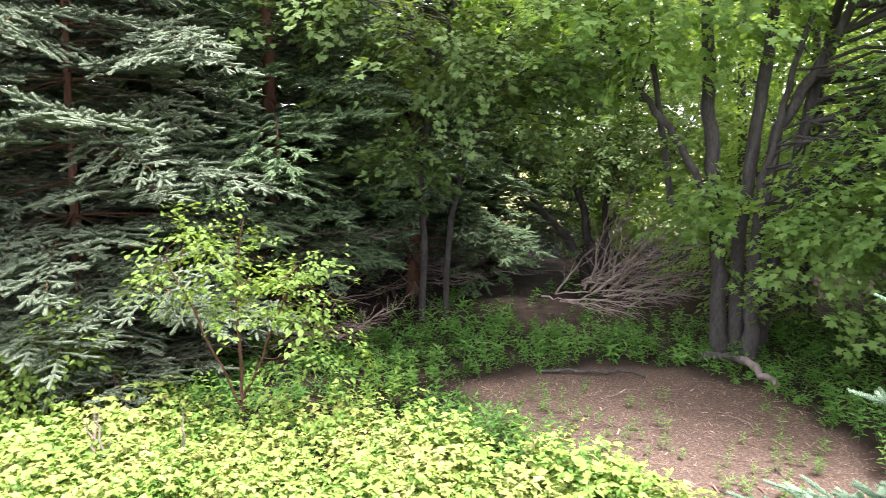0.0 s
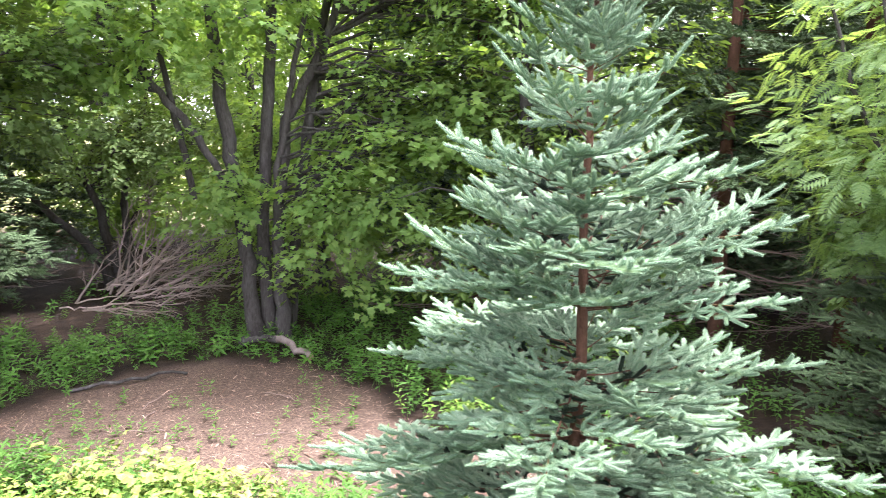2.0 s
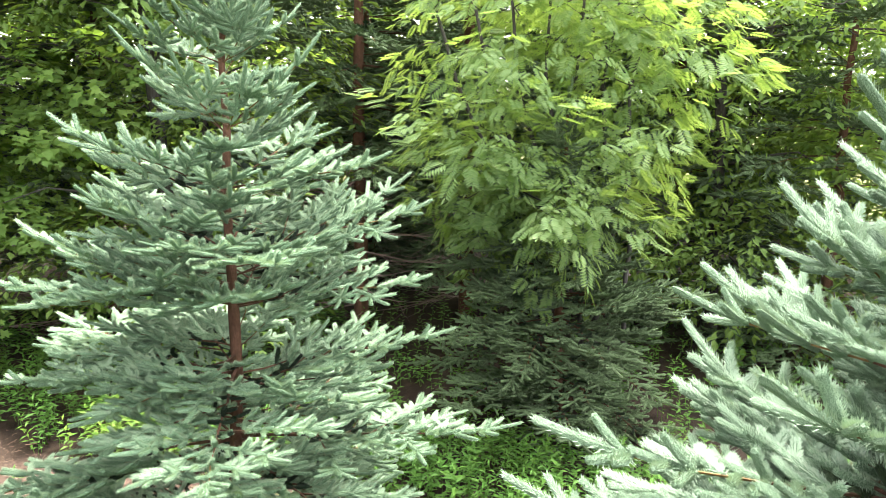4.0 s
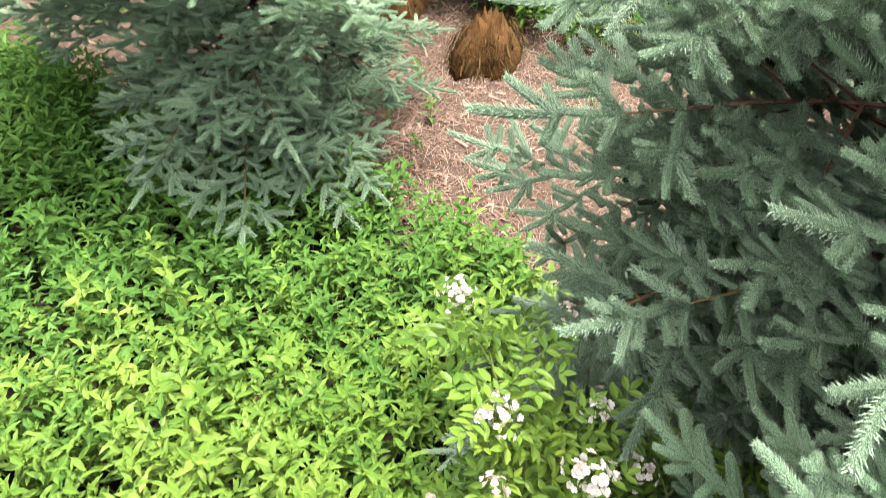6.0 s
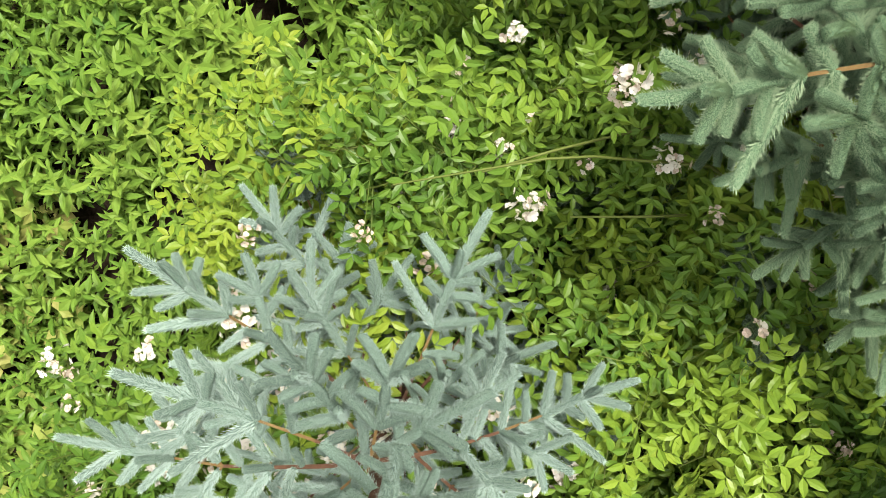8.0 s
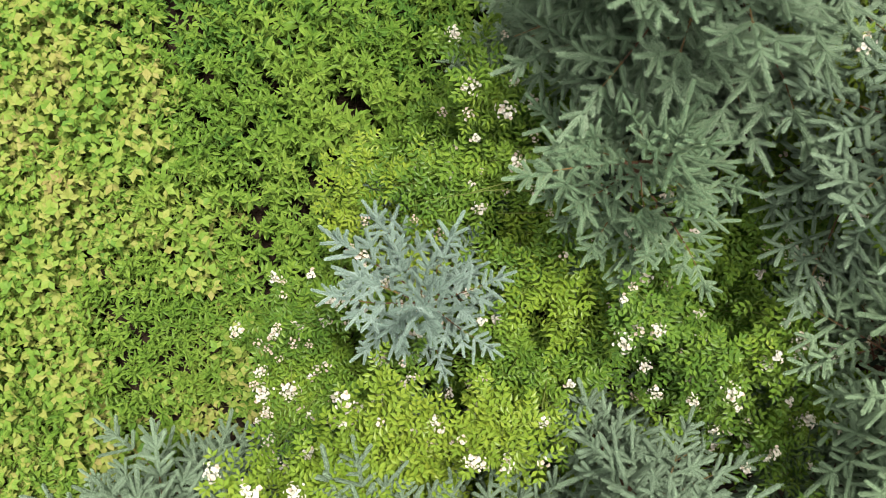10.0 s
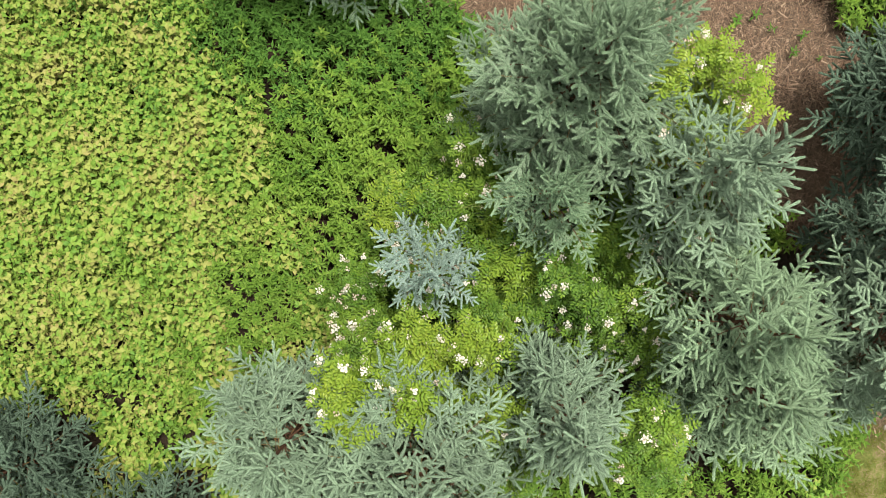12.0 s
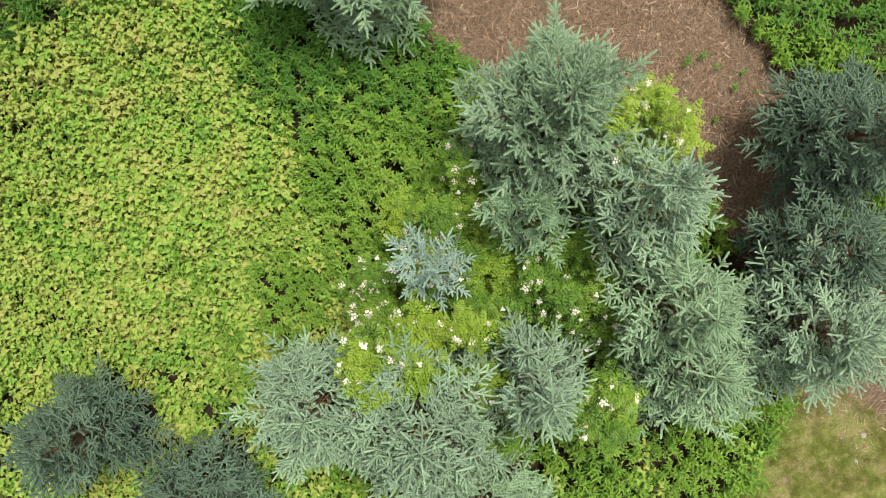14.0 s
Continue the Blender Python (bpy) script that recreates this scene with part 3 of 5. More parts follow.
def spruce(x, y, height, radius, label, lod="mid", pal="blue", seed=1, lean=(0, 0), base=0.15, gap=0.24, per=6, trunk=0.0, top_shoot=0.28, power=0.85, dead=0, group="young spruces in the scrub", slope=1.3, top_rise=55, between=3, rusty=0, stars=7, boughs=(), lift=0.0):
    g = np.random.default_rng(seed)
    tree = tagged(new("spruce_tree"), label, "spruce", group)
    tree.location = (x, y, 0)
    r0 = trunk or height * 0.0125
    n = 14
    t = np.linspace(0, 1, n)
    axis = np.stack([lean[0] * t ** 1.3, lean[1] * t ** 1.3, t * height], -1)
    axis[1:-1, :2] += g.normal(size=(n - 2, 2)) * 0.012
    bag = Bag()
    tube(bag, axis - np.array([0, 0, 0.05]), r0 * (1.12 - t) + 0.004, 8, 0, 0.06)
    part("trunk", bag.mesh("spruce_trunk", [M["spruce_bark"]], True), tree)

    def at(z):
        return np.array([np.interp(z, axis[:, 2], axis[:, i]) for i in range(3)])
    z, turn = base, g.random() * 6
    while z < height - 0.1:
        rel = 1 - z / height
        full = radius * min(1.0, rel ** power * slope) * (0.85 if z < 0.5 and height < 5 else 1.0)
        count = per if rel > 0.12 else 5
        for i in range(count):
            az = turn + i * 2 * np.pi / count + g.normal() * 0.22
            ln = full * (0.7 + 0.45 * g.random())
            if rel < 0.12:
                ln = max(ln, top_shoot * (0.7 + 0.5 * g.random()))
            ln = max(ln, 0.1)
            rise = radians(np.interp(rel, [0, 0.1, 0.3, 0.6, 1.0], [top_rise, top_rise * 0.8, 18 + lift, 2 + lift * 0.7, -8]) + g.normal() * 6)
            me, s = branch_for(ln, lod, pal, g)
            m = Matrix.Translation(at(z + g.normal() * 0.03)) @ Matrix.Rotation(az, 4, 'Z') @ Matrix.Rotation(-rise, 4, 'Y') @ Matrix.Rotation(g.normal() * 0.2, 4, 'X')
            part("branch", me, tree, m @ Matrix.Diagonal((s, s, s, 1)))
        # between the whorls
        for i in range(between if lod != "lo" else 1):
            az = g.random() * 6.28
            ln = max(0.1, full * (0.3 + 0.4 * g.random()))
            me, s = branch_for(ln, lod, pal, g)
            m = Matrix.Translation(at(min(height - 0.05, z + gap * (0.3 + 0.5 * g.random())))) @ Matrix.Rotation(az, 4, 'Z') @ Matrix.Rotation(-radians(12 + g.normal() * 10), 4, 'Y')
            part("branch", me, tree, m @ Matrix.Diagonal((s, s, s, 1)))
        turn += 0.6 + g.random()
        z += gap * (0.8 + 0.4 * g.random()) * (0.8 + 0.5 * rel)
    for az, bz, ln, rise in boughs:                          # single strong boughs
        me, s = branch_for(ln, lod, pal, g)
        part("branch", me, tree, Matrix.Translation(at(bz)) @ Matrix.Rotation(radians(az), 4, 'Z') @ Matrix.Rotation(-radians(rise), 4, 'Y') @ Matrix.Diagonal((s, s, s, 1)))
    # leader and the star of long shoots below it
    ll = top_shoot * 1.1
    part("leader_shoot", long_shoot(lod, pal, g), tree, Matrix.Translation(at(height - 0.02)) @ Matrix.Rotation(-radians(86), 4, 'Y') @ Matrix.Diagonal((ll / 0.3, 1, 1, 1)))
    for i in range(stars if lod != "lo" else 4):
        ll = top_shoot * (0.8 + 0.45 * g.random())
        m = Matrix.Translation(at(height - 0.04 - 0.012 * i)) @ Matrix.Rotation(turn + i * 6.283 / stars + g.normal() * 0.14, 4, 'Z') @ Matrix.Rotation(-radians(top_rise * 0.62 + g.normal() * 7), 4, 'Y')
        part("leader_shoot", long_shoot(lod, pal, g), tree, m @ Matrix.Diagonal((ll / 0.3, 1, 1, 1)))
    for i in range(rusty):                                   # a few dead tips high up
        me, s = branch_for(0.22, lod, "rust", g)
        m = Matrix.Translation(at(height * (0.78 + 0.12 * g.random()))) @ Matrix.Rotation(0.6 + 1.2 * i + g.normal() * 0.3, 4, 'Z') @ Matrix.Translation((radius * 0.25, 0, 0.05)) @ Matrix.Rotation(-0.4, 4, 'Y')
        part("dead_tip", me, tree, m, "rusty brown dead tip")
    if dead:
        db = Bag()
        for i in range(dead):
            zz = base * g.random() ** 0.7
            az = g.random() * 6.28
            ln = radius * (0.35 + 0.5 * g.random())
            p0 = at(zz)
            p1 = p0 + np.array([math.cos(az), math.sin(az), -0.12 + 0.25 * g.random()]) * ln
            pts = bent(p0, p1, 0.06 * ln, 6, 0.02)
            tube(db, pts, np.linspace(0.011, 0.003, 6), 4, 0, 0, False)
            for k in range(7):
                s0 = pts[1 + k % 5]
                dv = unit(p1 - p0) + np.array([g.normal(), g.normal(), g.normal() * 0.4]) * 0.7
                tube(db, bent(s0, s0 + unit(dv) * ln * (0.15 + 0.25 * g.random()), 0.02, 4, 0.012), np.linspace(0.005, 0.0015, 4), 3, 0, 0, False)
        part("dead_wood", db.mesh("dead_wood", [M["dead_twig"]]), tree, None, "bare grey dead lower branches")["kind"] = "stuff"
    return tree


# ======== the ground ========
CHIPS = [(0.3, 7.85), (0.9, 8.25), (1.8, 8.5), (3.0, 8.6), (3.75, 7.7), (3.85, 6.5), (3.7, 5.3), (4.0, 4.2), (4.4, 3.4), (4.3, 1.7), (4.2, -0.4), (4.45, -1.5), (3.95, -2.8), (3.6, -3.6),
         (2.5, -4.4), (0.9, -6.3), (0.2, -7.2), (-0.5, -6.9), (0.0, -5.0), (1.1, -4.3), (1.75, -3.2), (2.5, -1.3), (2.2, 0.3), (2.3, 1.1), (2.5, 1.5), (2.45, 2.5), (2.5, 4.0), (2.0, 4.8), (1.5, 5.9), (0.5, 6.6)]
LAWN = [(-0.3, -5.0), (0.2, -5.6), (0.0, -6.6), (0.6, -9.0), (-6.0, -9.0), (-5.0, -5.4), (-1.6, -4.9)]


def inside(poly, x, y):
    """How far points lie inside a polygon, in metres; negative outside."""
    p = np.asarray(poly, float)
    x, y = np.asarray(x, float), np.asarray(y, float)
    hit, dist = np.zeros(x.shape, bool), np.full(x.shape, 1e9)
    for a, b in zip(p, np.roll(p, -1, 0)):
        cross = (a[1] > y) != (b[1] > y)
        xi = (b[0] - a[0]) * (y - a[1]) / (b[1] - a[1] + 1e-12) + a[0]
        hit ^= cross & (x < xi)
        t = np.clip(((x - a[0]) * (b[0] - a[0]) + (y - a[1]) * (b[1] - a[1])) / ((b - a) @ (b - a)), 0, 1)
        dist = np.minimum(dist, np.hypot(x - a[0] - t * (b[0] - a[0]), y - a[1] - t * (b[1] - a[1])))
    return np.where(hit, dist, -dist)


def wave(x, y, s=1.0, k=0.0):
    """A cheap smooth unevenness between -1 and 1."""
    return (np.sin(x * 1.7 * s + k) * np.cos(y * 1.3 * s - 1.1 * k) + 0.6 * np.sin(x * 3.9 * s - y * 2.3 * s + 2 * k) + 0.4 * np.sin(x * 7.7 * s + y * 6.1 * s + 3 * k)) / 2.0


def height_at(x, y):
    return 0.03 * wave(x, y, 0.6, 1.0)


def build_ground():
    near = np.linspace(-9, 12, 211)
    far = np.array([14, 17, 21, 27, 36, 50, 75, 120, 220, 500, 1200.0])
    g = np.concatenate([-far[::-1], near, far])
    X, Y = np.meshgrid(g, g, indexing='ij')
    n = len(g)
    R = np.hypot(X, Y)
    Z = height_at(X, Y) * (R < 30)
    i, j = np.meshgrid(np.arange(n - 1), np.arange(n - 1), indexing='ij')
    f = np.stack([i * n + j, (i + 1) * n + j, (i + 1) * n + j + 1, i * n + j + 1], -1).reshape(-1, 4)
    b = Bag()
    b.add(np.stack([X, Y, Z], -1), f)
    me = b.mesh("ground", [M["ground"]], True)
    chips = np.clip(0.5 + (inside(CHIPS, X, Y) + 0.12 * wave(X, Y, 3.0)) * 3.5, 0, 1)
    lawn = np.clip(0.5 + (inside(LAWN, X, Y) + 0.15 * wave(X, Y, 2.0, 2)) * 2.5, 0, 1)
    lawn = np.maximum(lawn, np.clip((R - 21) / 3, 0, 1))
    col = np.stack([chips, lawn, 0 * chips, 0 * chips + 1], -1).astype(np.float32)
    at = me.color_attributes.new("cover", 'FLOAT_COLOR', 'POINT')
    at.data.foreach_set("color", col.reshape(-1))
    tagged(new("ground", me), "leaf litter darkened for plant shade, with a trodden reddish clearing", "ground", kind="structure")


build_ground()

# ======== where the spruces of the scrub stand ========
BLUE = "blue-green young spruce with needled whorls"
SCRUB = [  # x, y, height, radius, what sets it apart, detail, colour, lowest whorl, top shoots, fullness
    (1.60, -0.56, 3.22, 1.10, " and long pale top shoots", "near", "fresh", 0.2, 0.36, 2.3),
    (0.60, -0.73, 2.42, 0.62, ", white blossom at one side", "hi", "blue", 0.6, 0.26, 2.9),
    (1.25, -1.80, 3.05, 0.90, ", yellowish grey-green, beside the trodden path", "mid", "fresh", 0.4, 0.40, 2.06),
    (0.26, -2.60, 3.05, 0.92, ", darker blue top", "mid", "blue", 0.4, 0.32, 2.06),
    (-0.22, -3.10, 2.34, 0.95, " and long spreading top shoots", "mid", "blue", 0.4, 0.38, 2.24),
    (-2.05, -0.66, 2.65, 1.15, ", broad, grown through by roses", "mid", "fresh", 0.4, 0.3, 2.24),
    (-2.35, 0.52, 2.30, 0.95, ", soft and pale, among brambles", "mid", "fresh", 0.3, 0.26, 2.24),
    (-1.10, -1.62, 2.74, 0.72, ", narrow, beside a yellow-green rose", "mid", "fresh", 0.4, 0.3, 2.12),
    (-0.78, -1.30, 2.20, 0.42, ", slim", "mid", "fresh", 0.4, 0.2, 2.24),
    (-2.75, -1.75, 2.20, 1.0, " with a few rusty dead tips", "mid", "blue", 0.4, 0.22, 2.24),
    (0.70, -4.15, 2.55, 1.10, ", olive-tinted, beside the path", "mid", "fresh", 0.3, 0.38, 2.24),
    (1.55, -4.05, 2.30, 0.85, ", olive-tinted, shade put into its colour", "mid", "deep", 0.3, 0.25, 2.24),
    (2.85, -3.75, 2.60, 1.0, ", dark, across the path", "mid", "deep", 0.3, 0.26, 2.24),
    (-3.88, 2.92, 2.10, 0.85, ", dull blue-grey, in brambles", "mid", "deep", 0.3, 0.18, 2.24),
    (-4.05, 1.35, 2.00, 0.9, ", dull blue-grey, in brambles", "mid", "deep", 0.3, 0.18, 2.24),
]
SKIRT = ((100, 0.5, 1.15, -5), (125, 0.45, 1.22, -5), (150, 0.5, 1.2, -5), (175, 0.6, 1.15, -5), (112, 0.8, 1.1, -3), (140, 0.9, 1.1, -2), (80, 0.6, 1.15, -4), (165, 1.1, 1.0, 0), (95, 1.2, 1.0, 2))
spruce(2.80, 2.50, 4.15, 1.34, "blue-green young spruce at the clearing's edge, thin brown trunk showing", "near", "blue", 11, (0.06, -0.02), 0.42, 0.31, 9, 0.036, 0.36, 1.0, slope=1.5, between=6, lift=9,
       boughs=((-138, 0.62, 1.5, -7), (-118, 0.56, 1.42, -7), (-158, 0.6, 1.5, -7), (-98, 0.72, 1.3, -5), (-178, 0.7, 1.35, -5), (-146, 0.95, 1.35, -4), (-126, 1.2, 1.25, 0), (-65, 0.6, 1.2, -5)))
for i, (sx, sy, sh, sr, extra, lod, pal, low, tops, full) in enumerate(SCRUB):
    spruce(sx, sy, sh, sr, BLUE + extra, lod, pal, 12 + i if i else 212, (0, 0), low + 0.15, 0.225 if lod != "near" else 0.20, 8 if lod == "near" else 7 if lod == "mid" else 6, 0.034, tops, 0.85, slope=full, between={"near": 7, "mid": 5, "hi": 3}[lod], rusty=4 if "rusty" in extra else 0,
           boughs=((113, 1.92, 0.66, 6), (150, 1.75, 0.52, 2), (75, 1.75, 0.5, 2), (200, 1.65, 0.55, 0)) if lod == "hi" else SKIRT if lod == "near" else ())
spruce(-0.40, -0.06, 2.05, 0.46, "small pale blue-green spruce sapling among roses", "hi", "pale", 117, (0, 0), 0.6, 0.24, 4, 0.020, 0.2, 0.9, slope=2.2, top_rise=38, between=1, stars=6,
       boughs=((40, 1.22, 0.62, 8), (76, 1.25, 0.66, 6), (0, 1.30, 0.48, 8), (46, 0.92, 0.78, 4), (110, 1.55, 0.54, 12), (-65, 1.55, 0.50, 12), (7, 1.62, 0.32, 26), (91, 1.56, 0.44, 12),
               (150, 1.3, 0.5, 8), (-120, 1.35, 0.5, 8), (-30, 1.2, 0.5, 4), (200, 1.15, 0.52, 4), (-75, 1.0, 0.6, 2)))

# ======== spruces of the wood ========
OLD = "tall dark spruce with bare dead lower branches"
WOOD = "old spruces of the wood"
spruce(-4.1, 8.1, 9.0, 2.4, "tall spruce with pale grey-green branch tips and a thin trunk", "fan", "grey", 31, (0.2, 0.1), 0.6, 0.30, 11, 0.055, 0.4, 0.7, 60, WOOD)
spruce(-6.0, 8.2, 9.5, 2.3, "tall spruce with pale grey-green branch tips", "fan", "grey", 32, (0, 0), 0.9, 0.36, 9, 0.11, 0.4, 0.7, 30, WOOD)
spruce(-2.3, 10.2, 10.0, 2.4, OLD, "lo", "green", 33, (0, 0), 1.6, 0.38, 9, 0.11, 0.4, 0.7, 70, WOOD)
spruce(-0.4, 12.6, 11.0, 2.5, OLD, "lo", "green", 34, (0, 0), 1.3, 0.38, 9, 0.12, 0.4, 0.7, 60, WOOD)
spruce(-4.6, 11.2, 11.0, 2.6, OLD, "lo", "green", 35, (0, 0), 1.2, 0.38, 9, 0.12, 0.4, 0.7, 40, WOOD)
spruce(1.2, 14.6, 11.0, 2.4, OLD, "lo", "green", 36, (0, 0), 1.0, 0.38, 9, 0.12, 0.4, 0.7, 40, WOOD)
spruce(-2.4, 14.8, 12.0, 2.8, OLD, "lo", "green", 37, (0, 0), 0.8, 0.38, 9, 0.12, 0.4, 0.7, 30, WOOD)
spruce(6.45, 1.72, 3.0, 1.5, "dark green bushy spruce at the foot of a rowan", "mid", "green", 38, (0, 0), 0.25, 0.24, 7, 0.05, 0.26, 0.75)
spruce(8.1, 4.9, 10.0, 2.2, "tall spruce with a bare brown trunk", "lo", "green", 39, (0.1, 0), 2.6, 0.42, 6, 0.085, 0.4, 0.7, 40, WOOD)
spruce(9.6, 4.0, 10.0, 2.3, OLD, "lo", "green", 40, (0, 0), 1.8, 0.38, 9, 0.10, 0.4, 0.7, 40, WOOD)
spruce(9.4, -0.7, 5.5, 1.7, "dark green spruce behind the path", "lo", "green", 41, (0, 0), 0.4, 0.34, 6, 0.07, 0.4, 0.75, 0, WOOD)
spruce(7.0, 8.2, 10.0, 2.3, OLD, "lo", "green", 42, (0, 0), 1.6, 0.38, 9, 0.11, 0.4, 0.7, 30, WOOD)
spruce(-7.6, 10.6, 11.0, 2.6, OLD, "lo", "green", 45, (0, 0), 0.8, 0.5, 6, 0.12, 0.4, 0.7, 0, WOOD)
spruce(-5.6, 14.0, 12.0, 2.8, OLD, "lo", "green", 46, (0, 0), 0.8, 0.5, 6, 0.12, 0.4, 0.7, 0, WOOD)
spruce(11.5, 6.8, 11.0, 2.6, OLD, "lo", "green", 43, (0, 0), 0.8, 0.38, 9, 0.11, 0.4, 0.7, 0, WOOD)
spruce(11.6, 1.4, 10.0, 2.5, OLD, "lo", "green", 44, (0, 0), 0.8, 0.38, 9, 0.11, 0.4, 0.7, 0, WOOD)


# ======== broad-leaved trees ========
def spray_template(count, leaf, blade, seed, length=0.6, tilt=0.25):
    """A flat leafy twig along x, in metres."""
    g = np.random.default_rng(seed)
    t = np.linspace(0.15, 1, count)
    side = np.where(np.arange(count) % 2 == 0, 1, -1)
    off = g.random(count) * 0.22 * (1.15 - t)
    pos = np.stack([t * length, side * off, g.normal(size=count) * 0.04 - 0.10 * t * t], -1)
    yaw = side * (0.9 - 0.6 * t) + g.normal(size=count) * 0.5
    rot = spin_z(yaw) @ spin_y(0.25 + g.normal(size=count) * 0.3) @ spin_x(g.normal(size=count) * tilt)
    rot = rot * (leaf * (0.65 + 0.6 * g.random(count)))[:, None, None]
    b = Bag()
    b.stamp(*blade, rot, pos)
    return np.concatenate(b.v), np.concatenate([f for f, _ in b.f])


def broadleaf(x, y, label, category, name, stems, blobs, leaf, blade, leafmat, bark="maple_bark", per=22, seed=1, length=0.6, group="", limb_every=4):
    """stems: lists of (dx, dy, z, radius); blobs: (dx, dy, z, rx, ry, rz, sprays)."""
    g = np.random.default_rng(seed)
    tree = tagged(new(name), label, category, group)
    tree.location = (x, y, 0)
    nodes = []
    for s in stems:
        s = np.array(s, float)
        t = np.linspace(0, 1, 4 * len(s))
        k = np.linspace(0, 1, len(s))
        pts = np.stack([np.interp(t, k, s[:, i]) for i in range(3)], -1)
        pts[1:-1] += g.normal(size=(len(pts) - 2, 3)) * 0.012
        rad = np.interp(t, k, s[:, 3])
        b = Bag()
        tube(b, pts, rad, 9, 0, 0.06)
        part("stem", b.mesh(name + "_stem", [M[bark]], True), tree)
        nodes.append(np.concatenate([pts, rad[:, None]], 1))
    nodes = np.concatenate(nodes)
    crown, limbs = Bag(), Bag()
    temps = [spray_template(per, leaf, blade, seed * 10 + i, length) for i in range(4)]
    for bx, by, bz, rx, ry, rz, count in blobs:
        d = unit(g.normal(size=(count, 3)))
        r = g.random(count) ** 0.45
        c = np.array([bx, by, bz])
        p = c + d * r[:, None] * np.array([rx, ry, rz])
        p += 0.15 * g.normal(size=p.shape)
        out = unit(np.stack([d[:, 0], d[:, 1], 0.25 * d[:, 2] - 0.12 + 0.12 * g.normal(size=count)], -1) + 0.3 * g.normal(size=(count, 3)) * [1, 1, 0.3])
        rot = frames_along(out) @ spin_x(g.normal(size=count) * 0.25)
        rot = rot * (0.8 + 0.5 * g.random(count))[:, None, None]
        pick = g.integers(4, size=count)
        for i in range(4):
            crown.stamp(*temps[i], rot[pick == i], p[pick == i] - 0.3 * length * out[pick == i])
        for k in range(0, count, limb_every):
            low = nodes[nodes[:, 2] < p[k, 2] + 0.2]
            if len(low) == 0:
                low = nodes
            q = low[np.argmin(np.linalg.norm(low[:, :3] - p[k], axis=1) + 0.4 * g.random(len(low)))]
            ln = np.linalg.norm(q[:3] - p[k])
            tube(limbs, bent(q[:3], p[k], -0.08 * ln, 6, 0.03 * ln), np.linspace(min(q[3] * 0.45, 0.012 + 0.008 * ln), 0.004, 6), 5, 0, 0, False)
    if limbs.count:
        part("branchwork", limbs.mesh(name + "_branchwork", [M[bark]], True), tree)["kind"] = "stuff"
    part("crown", crown.mesh(name + "_crown", [M[leafmat]]), tree)["kind"] = "stuff"
    return tree


def view_frame(az):
    """Right and away on the ground for a bearing in degrees."""
    a = radians(az)
    return np.array([math.cos(a), -math.sin(a)]), np.array([math.sin(a), math.cos(a)])


def lay(az, rows):
    """Rows of (right, away, z, ...) turned into dx, dy, z, ..."""
    r, a = view_frame(az)
    return [(*(r * q[0] + a * q[1]), *q[2:]) for q in rows]


